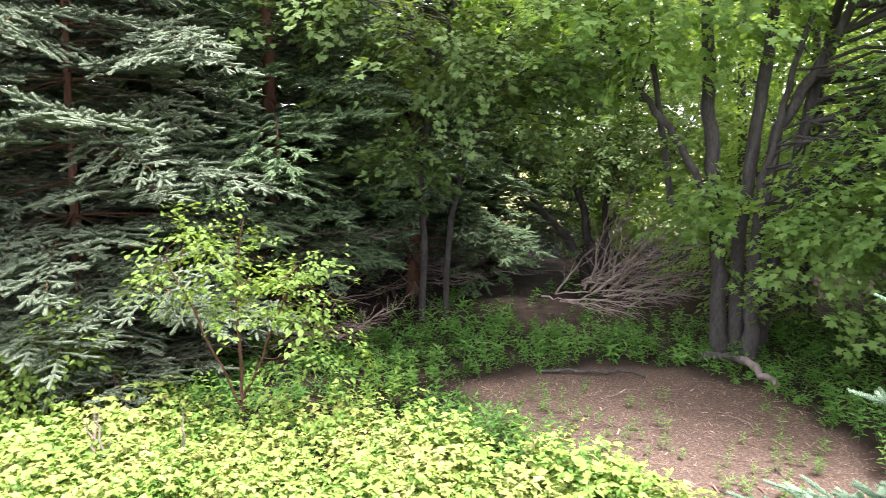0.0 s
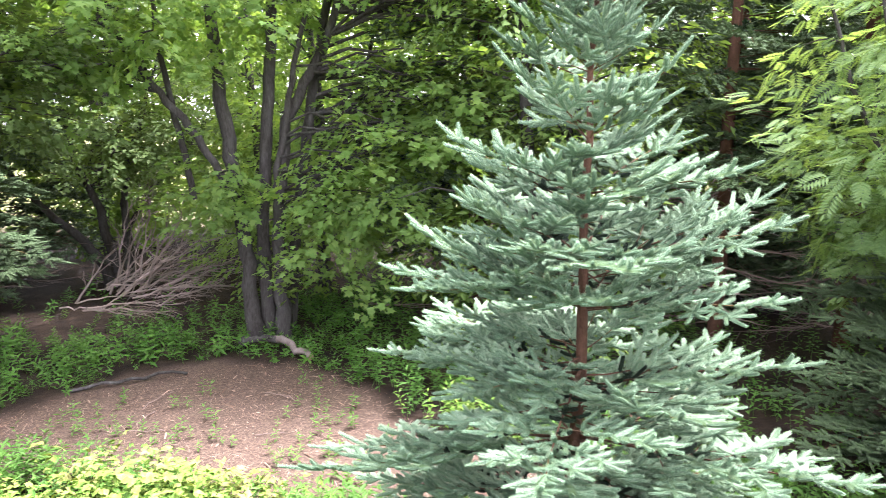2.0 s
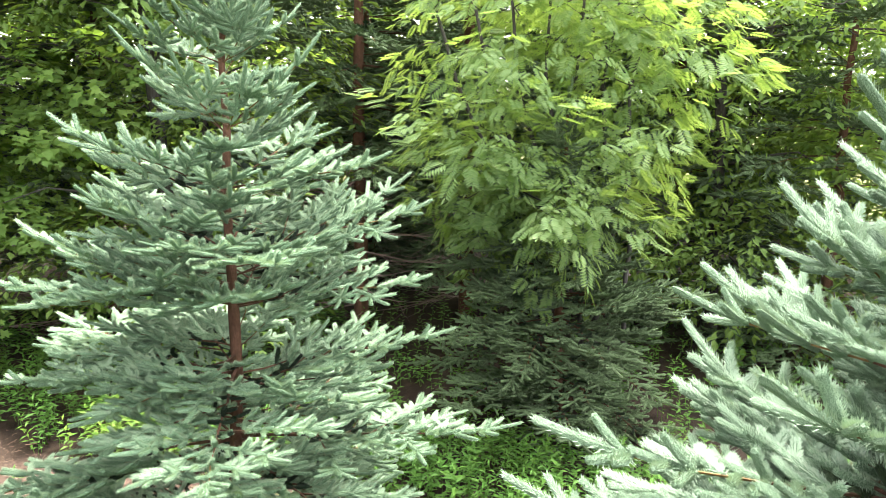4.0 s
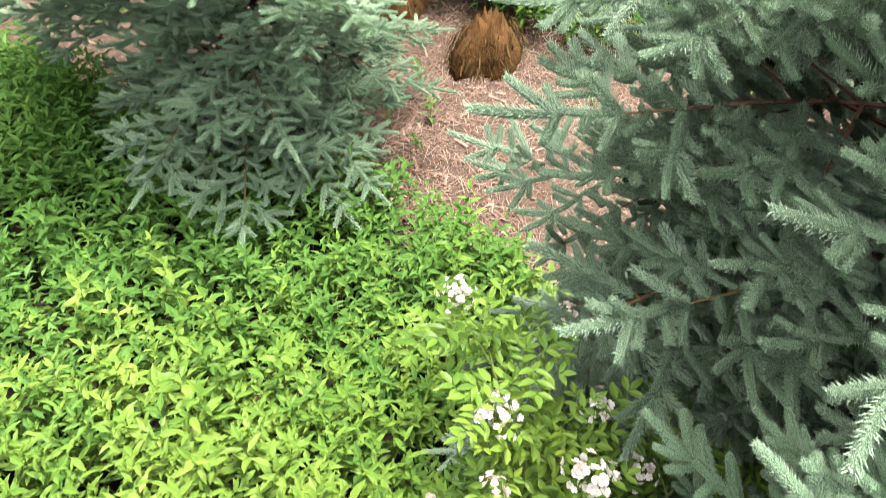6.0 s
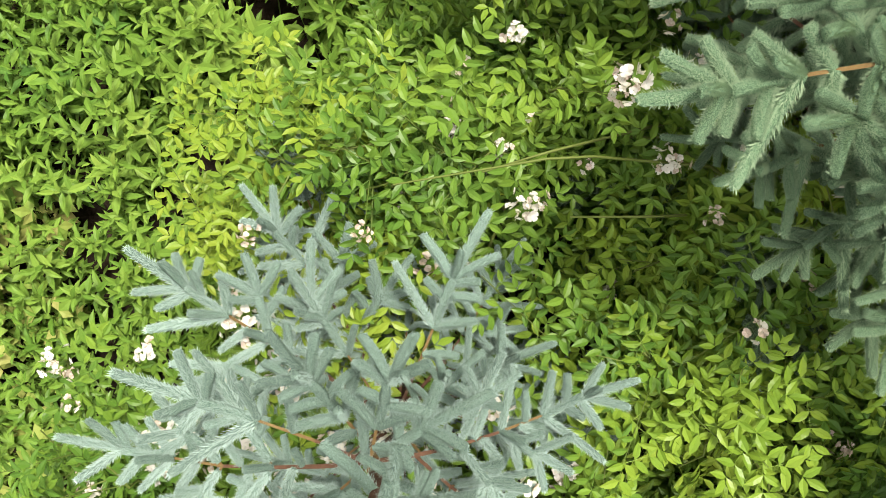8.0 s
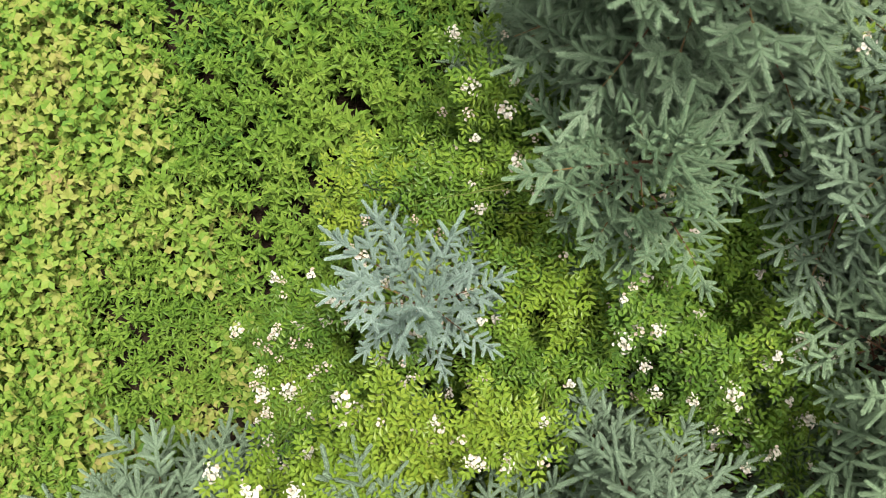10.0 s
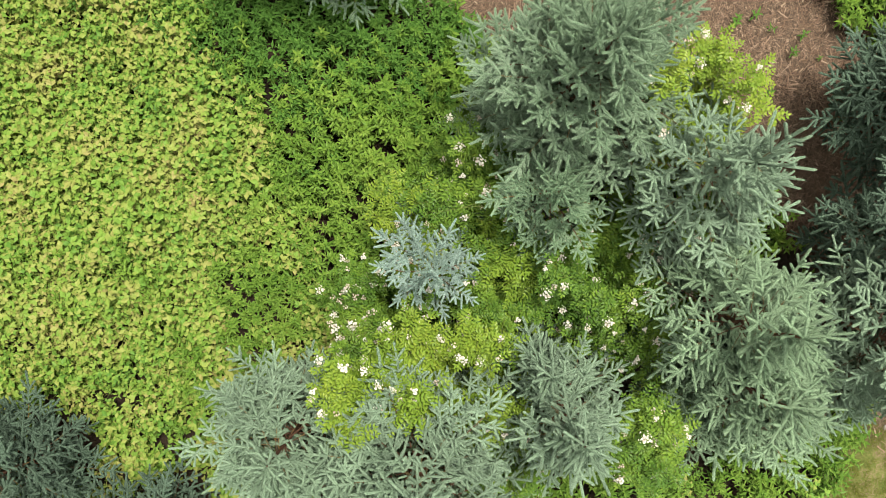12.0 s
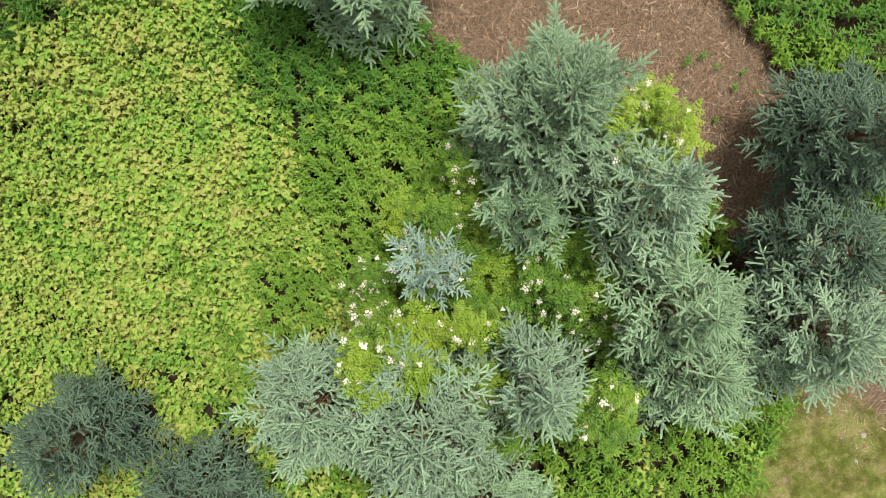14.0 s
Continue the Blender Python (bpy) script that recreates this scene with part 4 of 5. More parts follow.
# the clump of maples behind the clearing
broadleaf(3.88, 8.98, "clump of grey-barked maples with layered green leaves", "maple", "maple_tree",
          [lay(24, s) for s in (
              [(-0.16, 0.0, -0.1, 0.15), (-0.20, 0, 0.5, 0.105), (-0.24, 0, 1.2, 0.095), (-0.34, 0.05, 2.1, 0.09), (-0.47, 0.05, 3.2, 0.085), (-0.54, 0.1, 4.3, 0.075), (-0.6, 0.1, 7.5, 0.03)],
              [(0.02, 0.1, -0.1, 0.14), (0.0, 0.1, 0.5, 0.10), (-0.02, 0.1, 1.1, 0.09), (0.02, 0.1, 2.1, 0.085), (0.12, 0.1, 3.2, 0.08), (0.22, 0.1, 4.3, 0.07), (0.5, 0.1, 7.5, 0.03)],
              [(0.20, -0.05, -0.1, 0.15), (0.19, -0.05, 0.5, 0.10), (0.18, -0.05, 1.1, 0.085), (0.22, 0, 2.1, 0.08), (0.34, 0, 2.9, 0.075), (0.58, 0, 3.4, 0.065), (0.95, 0, 4.1, 0.055), (1.5, 0, 6.5, 0.02)],
              [(0.26, 0.15, -0.1, 0.12), (0.36, 0.2, 1.1, 0.08), (0.52, 0.25, 2.1, 0.075), (0.68, 0.3, 3.2, 0.07), (0.9, 0.3, 4.3, 0.06), (1.2, 0.3, 6.5, 0.02)],
              [(-0.27, 0.0, 1.7, 0.06), (-0.55, -0.05, 2.35, 0.05), (-0.85, -0.1, 2.85, 0.05), (-1.25, -0.1, 3.35, 0.045), (-1.8, -0.2, 4.2, 0.04), (-2.5, -0.3, 5.5, 0.02)],
              [(-0.9, 0.3, 1.9, 0.045), (-0.95, 0.2, 2.4, 0.045), (-1.1, 0.1, 3.2, 0.04), (-1.25, 0.1, 4.4, 0.03), (-1.3, 0.1, 5.4, 0.015)],
              [(0.15, 0, 2.0, 0.05), (0.3, -0.1, 2.7, 0.045), (0.42, -0.1, 3.5, 0.04), (0.7, -0.1, 4.6, 0.03), (0.8, -0.1, 5.6, 0.015)])],
          lay(24, [(1.25, -0.9, 2.1, 0.85, 0.55, 0.65, 75), (0.8, -1.0, 1.25, 0.3, 0.3, 0.28, 12), (2.2, -0.6, 3.1, 1.5, 0.9, 0.9, 120), (2.9, -0.3, 2.5, 1.0, 0.7, 0.6, 60), (-0.9, -0.8, 4.5, 2.2, 1.1, 0.9, 130),
                   # blobs at -0.6, -2.2 and 2.6, -1.2: unseen upper crown added to shade the clearing
                   (1.5, -0.2, 5.2, 1.8, 1.2, 1.0, 110), (-0.55, -0.5, 2.1, 0.45, 0.4, 0.4, 20), (0.0, 0.6, 6.2, 2.2, 1.6, 1.2, 120), (-2.2, -0.6, 3.9, 1.3, 0.8, 0.8, 70), (-0.6, -2.2, 6.0, 2.4, 1.5, 0.7, 170), (2.6, -1.2, 5.3, 1.6, 1.2, 0.8, 130), (3.4, -0.4, 4.5, 1.3, 0.9, 0.8, 90)]),
          0.088, BLADE_MAPLE, "maple_leaf", per=30, seed=51)
# the maple that hangs over the dark opening
# takes the darker scrub leaf colour to stand for the shade it is in
broadleaf(-0.2, 10.9, "slender maple leaning out over the dark wood", "maple", "maple_tree",
          [[(0, 0, -0.1, 0.06), (0.03, -0.1, 1.2, 0.05), (0.0, -0.4, 2.4, 0.045), (0.15, -0.9, 3.6, 0.04), (0.5, -1.5, 4.6, 0.03), (0.8, -1.8, 5.6, 0.015)],
           [(0.35, 0.1, -0.1, 0.05), (0.4, 0, 1.2, 0.045), (0.7, -0.3, 2.8, 0.04), (1.1, -0.8, 4.2, 0.03), (1.3, -1.2, 5.6, 0.015)]],
          [(0.6, -1.4, 3.9, 1.9, 1.1, 0.95, 170), (-0.6, -1.6, 4.7, 1.6, 1.0, 0.8, 90), (-0.25, -1.6, 2.55, 0.5, 0.4, 0.4, 26), (1.5, -0.8, 3.2, 1.0, 0.8, 0.6, 60)],
          0.085, BLADE_MAPLE, "scrub_leaf", per=30, seed=52)
# the crooked scrub tree with the brush under it
broadleaf(2.95, 13.5, "crooked old fruit tree with many grey stems", "tree", "fruit_tree",
          [lay(12, s) for s in (
              [(0, 0, -0.1, 0.11), (-0.15, 0, 0.5, 0.09), (-0.6, -0.1, 1.1, 0.07), (-1.2, -0.2, 1.8, 0.05), (-1.7, -0.3, 2.5, 0.03)],
              [(0.1, 0.1, -0.1, 0.11), (0.0, 0.1, 0.7, 0.09), (-0.15, 0, 1.5, 0.07), (-0.5, 0, 2.4, 0.05), (-0.6, 0, 3.6, 0.02)],
              [(0.25, 0, -0.1, 0.09), (0.3, 0, 0.8, 0.08), (0.25, 0, 1.6, 0.06), (0.5, 0, 2.5, 0.05), (0.9, 0, 3.8, 0.02)],
              [(0.3, 0.1, 1.0, 0.05), (0.7, 0, 1.7, 0.045), (1.2, -0.1, 2.2, 0.03), (1.7, -0.2, 2.9, 0.015)],
              [(-0.2, 0.1, 2.2, 0.05), (-0.05, 0, 3.0, 0.05), (0.25, 0, 3.7, 0.045), (0.1, 0, 5.0, 0.03)])],
          lay(12, [(0.2, -0.6, 2.6, 1.3, 0.7, 0.75, 120), (1.2, -0.5, 3.0, 1.0, 0.7, 0.8, 80), (-1.2, -0.3, 2.8, 0.9, 0.6, 0.7, 50), (0.3, 0.3, 4.6, 2.0, 1.2, 1.0, 150)]),
          0.085, BLADE_OVATE, "scrub_leaf", per=24, seed=53)
# the sapling on the scrub's edge and a bright bush beside it
broadleaf(-1.85, 6.55, "leafy young serviceberry with light green leaves", "sapling", "serviceberry_sapling",
          [[(0, 0, -0.05, 0.02), (0.02, 0, 0.8, 0.016), (0.0, 0.0, 1.5, 0.012), (0.1, 0, 2.1, 0.005)], [(0, 0, 0.3, 0.014), (0.3, -0.05, 1.0, 0.011), (0.6, -0.1, 1.7, 0.005)],
           [(0, 0, 0.3, 0.012), (-0.3, -0.1, 1.1, 0.01), (-0.6, -0.1, 1.8, 0.005)]],
          [(0.5, -0.1, 1.5, 0.5, 0.4, 0.36, 46), (-0.25, -0.1, 1.8, 0.55, 0.4, 0.4, 42), (0.72, -0.2, 1.05, 0.3, 0.3, 0.25, 14)],
          0.055, BLADE_OVATE, "young_leaf", "spruce_bark", 24, 54, 0.34)
broadleaf(-3.75, 6.6, "bright yellow-green shrub on the bramble's edge", "shrub", "shrub",
          [[(0, 0, -0.05, 0.014), (0.05, 0, 0.5, 0.01), (0.1, 0, 0.95, 0.004)], [(0, 0, 0, 0.012), (-0.3, 0, 0.6, 0.008), (-0.5, 0, 0.9, 0.004)]],
          [(-0.1, 0, 0.8, 0.5, 0.4, 0.3, 50), (0.3, 0.1, 0.95, 0.3, 0.3, 0.25, 22)],
          0.06, BLADE_OVATE, "young_leaf", "spruce_bark", 20, 55, 0.3)
# the rowan by the path
broadleaf(7.25, 2.05, "rowan with feathery light green leaves and thin grey stems", "rowan", "rowan_tree",
          [[(0.05 * i, -0.12 * i, -0.05, 0.03), (0.12 * (i - 3) - 0.1, -0.14 * i + 0.1, 1.6, 0.025), (0.22 * (i - 3) - 0.35, -0.22 * (i - 3), 3.2, 0.018), (0.3 * (i - 3) - 0.5, -0.35 * (i - 3), 4.9, 0.008)] for i in range(7)],
          [(-0.9, 0.35, 2.7, 0.8, 0.9, 0.75, 70), (-0.7, 0.1, 3.9, 1.0, 1.3, 0.8, 90), (-0.5, -1.0, 3.4, 0.8, 0.8, 0.9, 60), (-1.0, 0.3, 1.95, 0.4, 0.6, 0.35, 18), (-1.35, -0.45, 2.3, 0.35, 0.6, 0.45, 45), (0.2, -0.2, 4.9, 1.3, 1.5, 0.7, 70)],
          0.165, ROWAN_LEAF, "rowan_leaf", "maple_bark", 13, 56, 0.42)

# the belt of woodland behind
WALL = [(-9.5, 6.0), (-8.0, 11.0), (-6.5, 14.5), (-0.2, 17.5), (3.6, 17.0), (5.6, 13.2), (7.0, 15.5), (9.0, 11.0), (5.6, 10.6), (12.6, 9.0), (13.5, 4.6), (10.4, 2.4), (13.0, 0.0), (9.8, -1.6), (12.0, -4.0), (6.4, 6.6), (10.0, 0.6)]
for i, (wx, wy) in enumerate(WALL):
    h = 6.0 + 2.0 * ((i * 37) % 10) / 10
    broadleaf(wx, wy, "leafy broad-leaved tree in the woodland belt", "tree", "woodland_tree",
              [[(0, 0, -0.1, 0.11), (0.1, 0.05, h * 0.3, 0.09), (-0.05, 0.1, h * 0.6, 0.06), (0.1, 0, h, 0.02)], [(0.05, 0, h * 0.2, 0.06), (0.6, -0.3, h * 0.45, 0.04), (1.0, -0.5, h * 0.75, 0.015)]],
              [(0, 0, h * 0.68, 1.9, 1.9, h * 0.28, 170), (0.5, -0.4, h * 0.42, 1.8, 1.8, h * 0.16, 120), (-0.5, -0.3, h * 0.2, 1.6, 1.6, h * 0.14, 110)],
              0.11, BLADE_SMALL, "far_leaf", "maple_bark", 28, 60 + i, 0.8, "woodland belt", 6)


# ======== herbs on the ground ========
BLADE_HERB = (np.array([[0, 0, 0], [0.32, 0.15, 0.05], [0.68, 0.12, 0.03], [1, 0, -0.10], [0.68, -0.12, 0.03], [0.32, -0.15, 0.05], [0.5, 0, 0]]),
              [[0, 6, 1], [1, 6, 2], [2, 6, 3], [3, 6, 4], [4, 6, 5], [5, 6, 0]])
BLADE_PLAIN = (np.array([[0, 0, 0], [0.42, 0.17, 0.06], [1, 0, -0.1], [0.42, -0.17, 0.06]]), [[0, 2, 1], [0, 3, 2]])


def goldenrod_template(seed, h=0.42, leaves=20, leaf=0.078, blade=BLADE_HERB):
    g = np.random.default_rng(seed)
    t = np.linspace(0.25, 1, leaves)
    az = np.arange(leaves) * 2.4 + g.normal(size=leaves) * 0.2
    up = np.interp(t, [0.25, 0.8, 1], [0.02, 0.2, 0.75]) + g.normal(size=leaves) * 0.15
    ln = leaf * np.interp(t, [0.25, 0.75, 1], [0.9, 1.05, 0.6]) * (0.8 + 0.4 * g.random(leaves))
    rot = spin_z(az) @ spin_y(-up) * ln[:, None, None]
    pos = np.stack([0 * t, 0 * t, t * h], -1)
    b = Bag()
    b.stamp(*blade, rot, pos, 0)
    b.add([[0.003, 0, 0], [-0.002, 0.0025, 0], [-0.002, -0.0025, 0], [0, 0, h]], [[0, 1, 3], [1, 2, 3], [2, 0, 3]], 0)
    return np.concatenate(b.v), np.concatenate([f + 0 for f, _ in b.f])


BLADE_TRI = (np.array([[0, 0, 0], [0.45, 0.32, 0.07], [0.5, 0, 0], [0.45, -0.32, 0.07], [1, 0, -0.1]]), [[0, 2, 1], [0, 3, 2], [1, 2, 4], [2, 3, 4]])


def bramble_template(seed, h=0.36, leaves=9, leaf=0.056):
    g = np.random.default_rng(seed)
    b = Bag()
    for i in range(leaves):
        t = 0.3 + 0.7 * i / (leaves - 1)
        az = i * 2.4 + g.normal() * 0.3
        out = np.array([math.cos(az), math.sin(az), 0.35])
        stalk = np.array([0, 0, t * h])
        tip = stalk + out * (0.075 * (1.2 - 0.7 * t))
        ln = leaf * (0.75 + 0.5 * g.random())
        for da in (0, 1.15, -1.15):
            rot = spin_z(az + da)[0] @ spin_y(0.12 + g.normal() * 0.25)[0] @ spin_x(g.normal() * 0.25)[0] * ln * (1.1 if da == 0 else 0.9)
            b.stamp(*BLADE_TRI, rot[None], tip[None])
        b.add([stalk + [0, 0, 0.002], stalk - [0, 0, 0.002], tip], [[0, 1, 2]])
    b.add([[0.003, 0, 0], [-0.002, 0.0025, 0], [-0.002, -0.0025, 0], [0, 0, h]], [[0, 1, 3], [1, 2, 3], [2, 0, 3]])
    return np.concatenate(b.v), np.concatenate([f for f, _ in b.f])


GOLD = [goldenrod_template(i, 0.42, 18, 0.070) for i in range(5)]
BRAM = [bramble_template(20 + i) for i in range(5)]


def scatter(x0, x1, y0, y1, density, g):
    n = int((x1 - x0) * (y1 - y0) * density)
    return np.stack([x0 + g.random(n) * (x1 - x0), y0 + g.random(n) * (y1 - y0)], -1)


def plant(name, label, temps, pts, mat, g, size=(0.75, 1.3), lean=0.16):
    b = Bag()
    pick = g.integers(len(temps), size=len(pts))
    for i, (tv, tf) in enumerate(temps):
        p = pts[pick == i]
        k = len(p)
        s = size[0] + (size[1] - size[0]) * g.random(k)
        s *= 1 + 0.22 * wave(p[:, 0], p[:, 1], 1.0, 4.0)
        rot = spin_y(g.normal(size=k) * lean) @ spin_x(g.normal(size=k) * lean) @ spin_z(g.random(k) * 6.28) * s[:, None, None]
        b.stamp(tv, tf, rot, np.stack([p[:, 0], p[:, 1], height_at(p[:, 0], p[:, 1]) - 0.01], -1))
    tagged(new(name, b.mesh(name, [M[mat]])), label, "undergrowth", kind="stuff")


def grow_herbs():
    g = np.random.default_rng(99)
    p = np.concatenate([scatter(-6.5, 5.6, -5.2, 5.2, 115, g), scatter(-2.8, 2.4, -0.6, 4.2, 120, g), scatter(-6, 8.5, 5.2, 10.5, 60, g), scatter(-4.2, 2.4, 2.8, 6.3, 100, g), scatter(5.6, 9.5, -4.5, 5.2, 16, g), scatter(-5, 9, 10.5, 14, 7, g), scatter(-3, 0.8, -5.4, -2.8, 70, g)])
    x, y = p[:, 0], p[:, 1]
    off = (inside(CHIPS, x, y) < -0.02 + 0.10 * wave(x, y, 3.0, 1)) & (inside(LAWN, x, y) < 0.03)
    off &= wave(x, y, 2.3, 7.0) + g.random(len(x)) * 0.9 > -0.62 - 0.3 * (g.random(len(x)) < 0.6)
    for sx, sy, _h, sr, *_ in SCRUB:                          # bare needle litter under the spruces
        off &= np.hypot(x - sx, y - sy) + 0.25 * g.random(len(x)) > 0.75 * sr
    thin = (x > -1.6) & (x < 1.3) & (y > -3.6) & (y < -0.25) & (g.random(len(x)) < 0.7)
    p = p[off & ~thin]
    x, y = p[:, 0], p[:, 1]
    dist = np.hypot(x, y)
    across = 0.407 * x - 0.914 * y
    want = (across < -2.3 + 1.1 * wave(x, y, 0.8, 3.0) + 0.45 * wave(x, y, 2.1, 1.0)) & (y < 7.0) & (x < 2.6)
    fuzz = g.normal(size=len(x)) * 0.35
    # deeper green leaf colour stands for shade by the wood and round the edge spruce
    shade = (y + fuzz > 7.1 - 1.5 * np.clip(x + 0.4, 0, 1) + 0.7 * wave(x, y, 0.8, 5)) | (x > 4.3) | (np.hypot(x - 2.8, y - 2.5) + fuzz < 2.1 + 0.3 * wave(x, y, 1.5, 2))
    mixed = g.random(len(x)) < 0.18 * (x < -0.4) * (wave(x, y, 1.3, 6.0) > 0.3)
    want ^= (np.abs(across + 2.2) < 1.3) & (x < -0.3) & (wave(x, y, 1.9, 4.0) + 0.5 * g.random(len(x)) > 0.55)
    br = (want ^ mixed) & ~shade
    gl = ~br & ~shade
    q = np.concatenate([scatter(0, 4.2, -4, 7.8, 5, g), scatter(0, 4.2, 3.0, 7.8, 22, g)])
    q = q[(inside(CHIPS, q[:, 0], q[:, 1]) > 0.05) & (wave(q[:, 0], q[:, 1], 1.2, 2.0) > 0.05)]
    plant("clearing_sprigs", "small green sprigs coming up through the chips", [goldenrod_template(60 + i, 0.16, 9, 0.07, BLADE_PLAIN) for i in range(3)], q, "under", g, (0.5, 1.1))
    plant("bramble_patch", "yellow-green brambles with three-part leaves, some browned", BRAM, p[br], "bramble", g, (0.5, 1.35), 0.22)
    near = (x > -2.0) & (x < 2.6) & (y > -1.0) & (y < 3.4)
    plant("goldenrod_patch", "dense bright green goldenrod stems before flowering", GOLD, p[gl & near], "goldenrod", g, (0.6, 1.25))
    plant("goldenrod_margin", "bright green goldenrod round the scrub", [goldenrod_template(10 + i, 0.42, 16, 0.085, BLADE_PLAIN) for i in range(5)], p[gl & ~near], "goldenrod", g, (0.7, 1.15))
    low = shade & (y > 6.6)
    plant("shaded_undergrowth", "deeper green herbs standing for shade round the spruces", [goldenrod_template(40 + i, 0.42, 13, 0.09, BLADE_PLAIN) for i in range(5)], p[shade & ~low], "under", g, (0.6, 1.1))
    plant("wood_edge_undergrowth", "low dark green herbs along the wood's edge", [goldenrod_template(45 + i, 0.26, 12, 0.11, BLADE_PLAIN) for i in range(5)], p[low & (wave(x, y, 1.4, 3.0) + 0.5 * g.random(len(x)) > -0.4)], "under", g, (0.3, 1.15), 0.34)


grow_herbs()


def litter():
    """Loose straw, chips and twigs on the clearing."""
    g = np.random.default_rng(5)
    p = np.concatenate([scatter(-1, 5, -7.4, 8.2, 620, g), scatter(1.5, 5, -4.5, 3.5, 2000, g)])
    p = p[inside(CHIPS, p[:, 0], p[:, 1]) > -0.12 + 0.2 * (g.random(len(p)) - 0.5)]
    p = p[g.random(len(p)) < np.interp(p[:, 1], [2.5, 5.0], [1.0, 0.55])]
    k = len(p)
    blade = (np.array([[-0.5, -0.5, 0], [0.5, -0.5, 0], [0.5, 0.5, 0], [-0.5, 0.5, 0], [0, 0, 0.35]]), [[0, 1, 4], [1, 2, 4], [2, 3, 4], [3, 0, 4]])
    ln = 0.025 + 0.13 * g.random(k) ** 3
    wd = 0.0018 + 0.0034 * g.random(k) ** 2 + 0.012 * (g.random(k) < 0.03)
    rot = spin_z(g.random(k) * 6.28) @ spin_y(g.normal(size=k) * 0.12) * np.stack([ln, wd, wd], -1)[:, None, :]
    b = Bag()
    b.stamp(*blade, rot, np.stack([p[:, 0], p[:, 1], height_at(p[:, 0], p[:, 1]) + 0.004 + 0.01 * g.random(k)], -1))
    tagged(new("straw_litter", b.mesh("straw_litter", [M["straw"]])), "loose dry straw and wood chips over the clearing", "litter", kind="stuff")


litter()


def lawn_grass():
    g = np.random.default_rng(6)
    p = scatter(-5, 0.6, -8.5, -4.8, 800, g)
    p = p[(inside(LAWN, p[:, 0], p[:, 1]) > -0.1) & (wave(p[:, 0], p[:, 1], 2.2, 5.0) + 0.5 * g.random(len(p)) < 0.45)]
    k = len(p)
    blade = (np.array([[0, -0.06, 0], [0, 0.06, 0], [0.35, 0, 1]]), [[0, 1, 2]])
    tuft = Bag()
    for i in range(6):
        tuft.stamp(*blade, (spin_z(i * 1.05)[0] @ spin_y(0.5)[0] * 0.045)[None], np.array([[0.01 * math.cos(i), 0.01 * math.sin(i), 0]]))
    tv, tf = np.concatenate(tuft.v), np.concatenate([f for f, _ in tuft.f])
    b = Bag()
    b.stamp(tv, tf, spin_z(g.random(k) * 6.28) * (0.6 + 0.7 * g.random(k))[:, None, None], np.stack([p[:, 0], p[:, 1], height_at(p[:, 0], p[:, 1])], -1))
    tagged(new("lawn", b.mesh("lawn", [M["grass"]])), "short olive-yellow mown grass", "grass", kind="stuff")


lawn_grass()


# ======== roses ========
def flower_template():
    """A small open rose: five broad petals and a yellowish heart."""
    pet = (np.array([[0.05, 0, 0.0], [0.45, 0.40, 0.16], [0.86, 0.42, 0.24], [1.0, 0, 0.16], [0.86, -0.42, 0.24], [0.45, -0.40, 0.16]]), [[0, 2, 1], [0, 3, 2], [0, 4, 3], [0, 5, 4]])
    b = Bag()
    b.stamp(*pet, spin_z(np.arange(5) * 1.2566) @ spin_y(np.array([0.1, -0.15, -0.3, 0.05, -0.2])), np.zeros((5, 3)))
    return np.concatenate(b.v), np.concatenate([f for f, _ in b.f])


FLOWER = flower_template()


def cluster_mesh(seed, count, spread=0.05, faded=0.25):
    """A loose cluster of open, half-open and a few faded roses on thin stalks."""
    g = np.random.default_rng(seed)
    d = unit(g.normal(size=(count, 3)) + [0, 0, 0.7])
    p = d * spread * (0.45 + 0.65 * g.random(count))[:, None] * np.array([1.0, 1.0, 0.8])
    fr = frames_along(unit(d + g.normal(size=d.shape) * 0.55 + [0, 0, 0.2]))[:, :, [1, 2, 0]]
    size = (0.0075 + 0.0065 * g.random(count))[:, None]
    size = size * np.where(g.random((count, 1)) < 0.3, [[0.7, 0.7, 1.6]], [[1.0, 1.0, 1.0]])
    old = g.random(count) < faded
    b = Bag()
    for k in (False, True):
        b.stamp(*FLOWER, (fr * size[:, None, :])[old == k], p[old == k], 2 * int(k))
    for q in p:
        b.add([[0.0008, 0, -spread], [-0.0008, 0, -spread], q], [[0, 1, 2]], 1)
    return b.mesh("blossom", [M["petal"], M["stem"], M["faded"]])


CLUSTERS = [cluster_mesh(300 + i, n, sp, fa) for i, (n, sp, fa) in enumerate(((14, 0.035, 0.1), (24, 0.045, 0.2), (34, 0.055, 0.15), (10, 0.03, 0.8), (7, 0.025, 0.3)))]


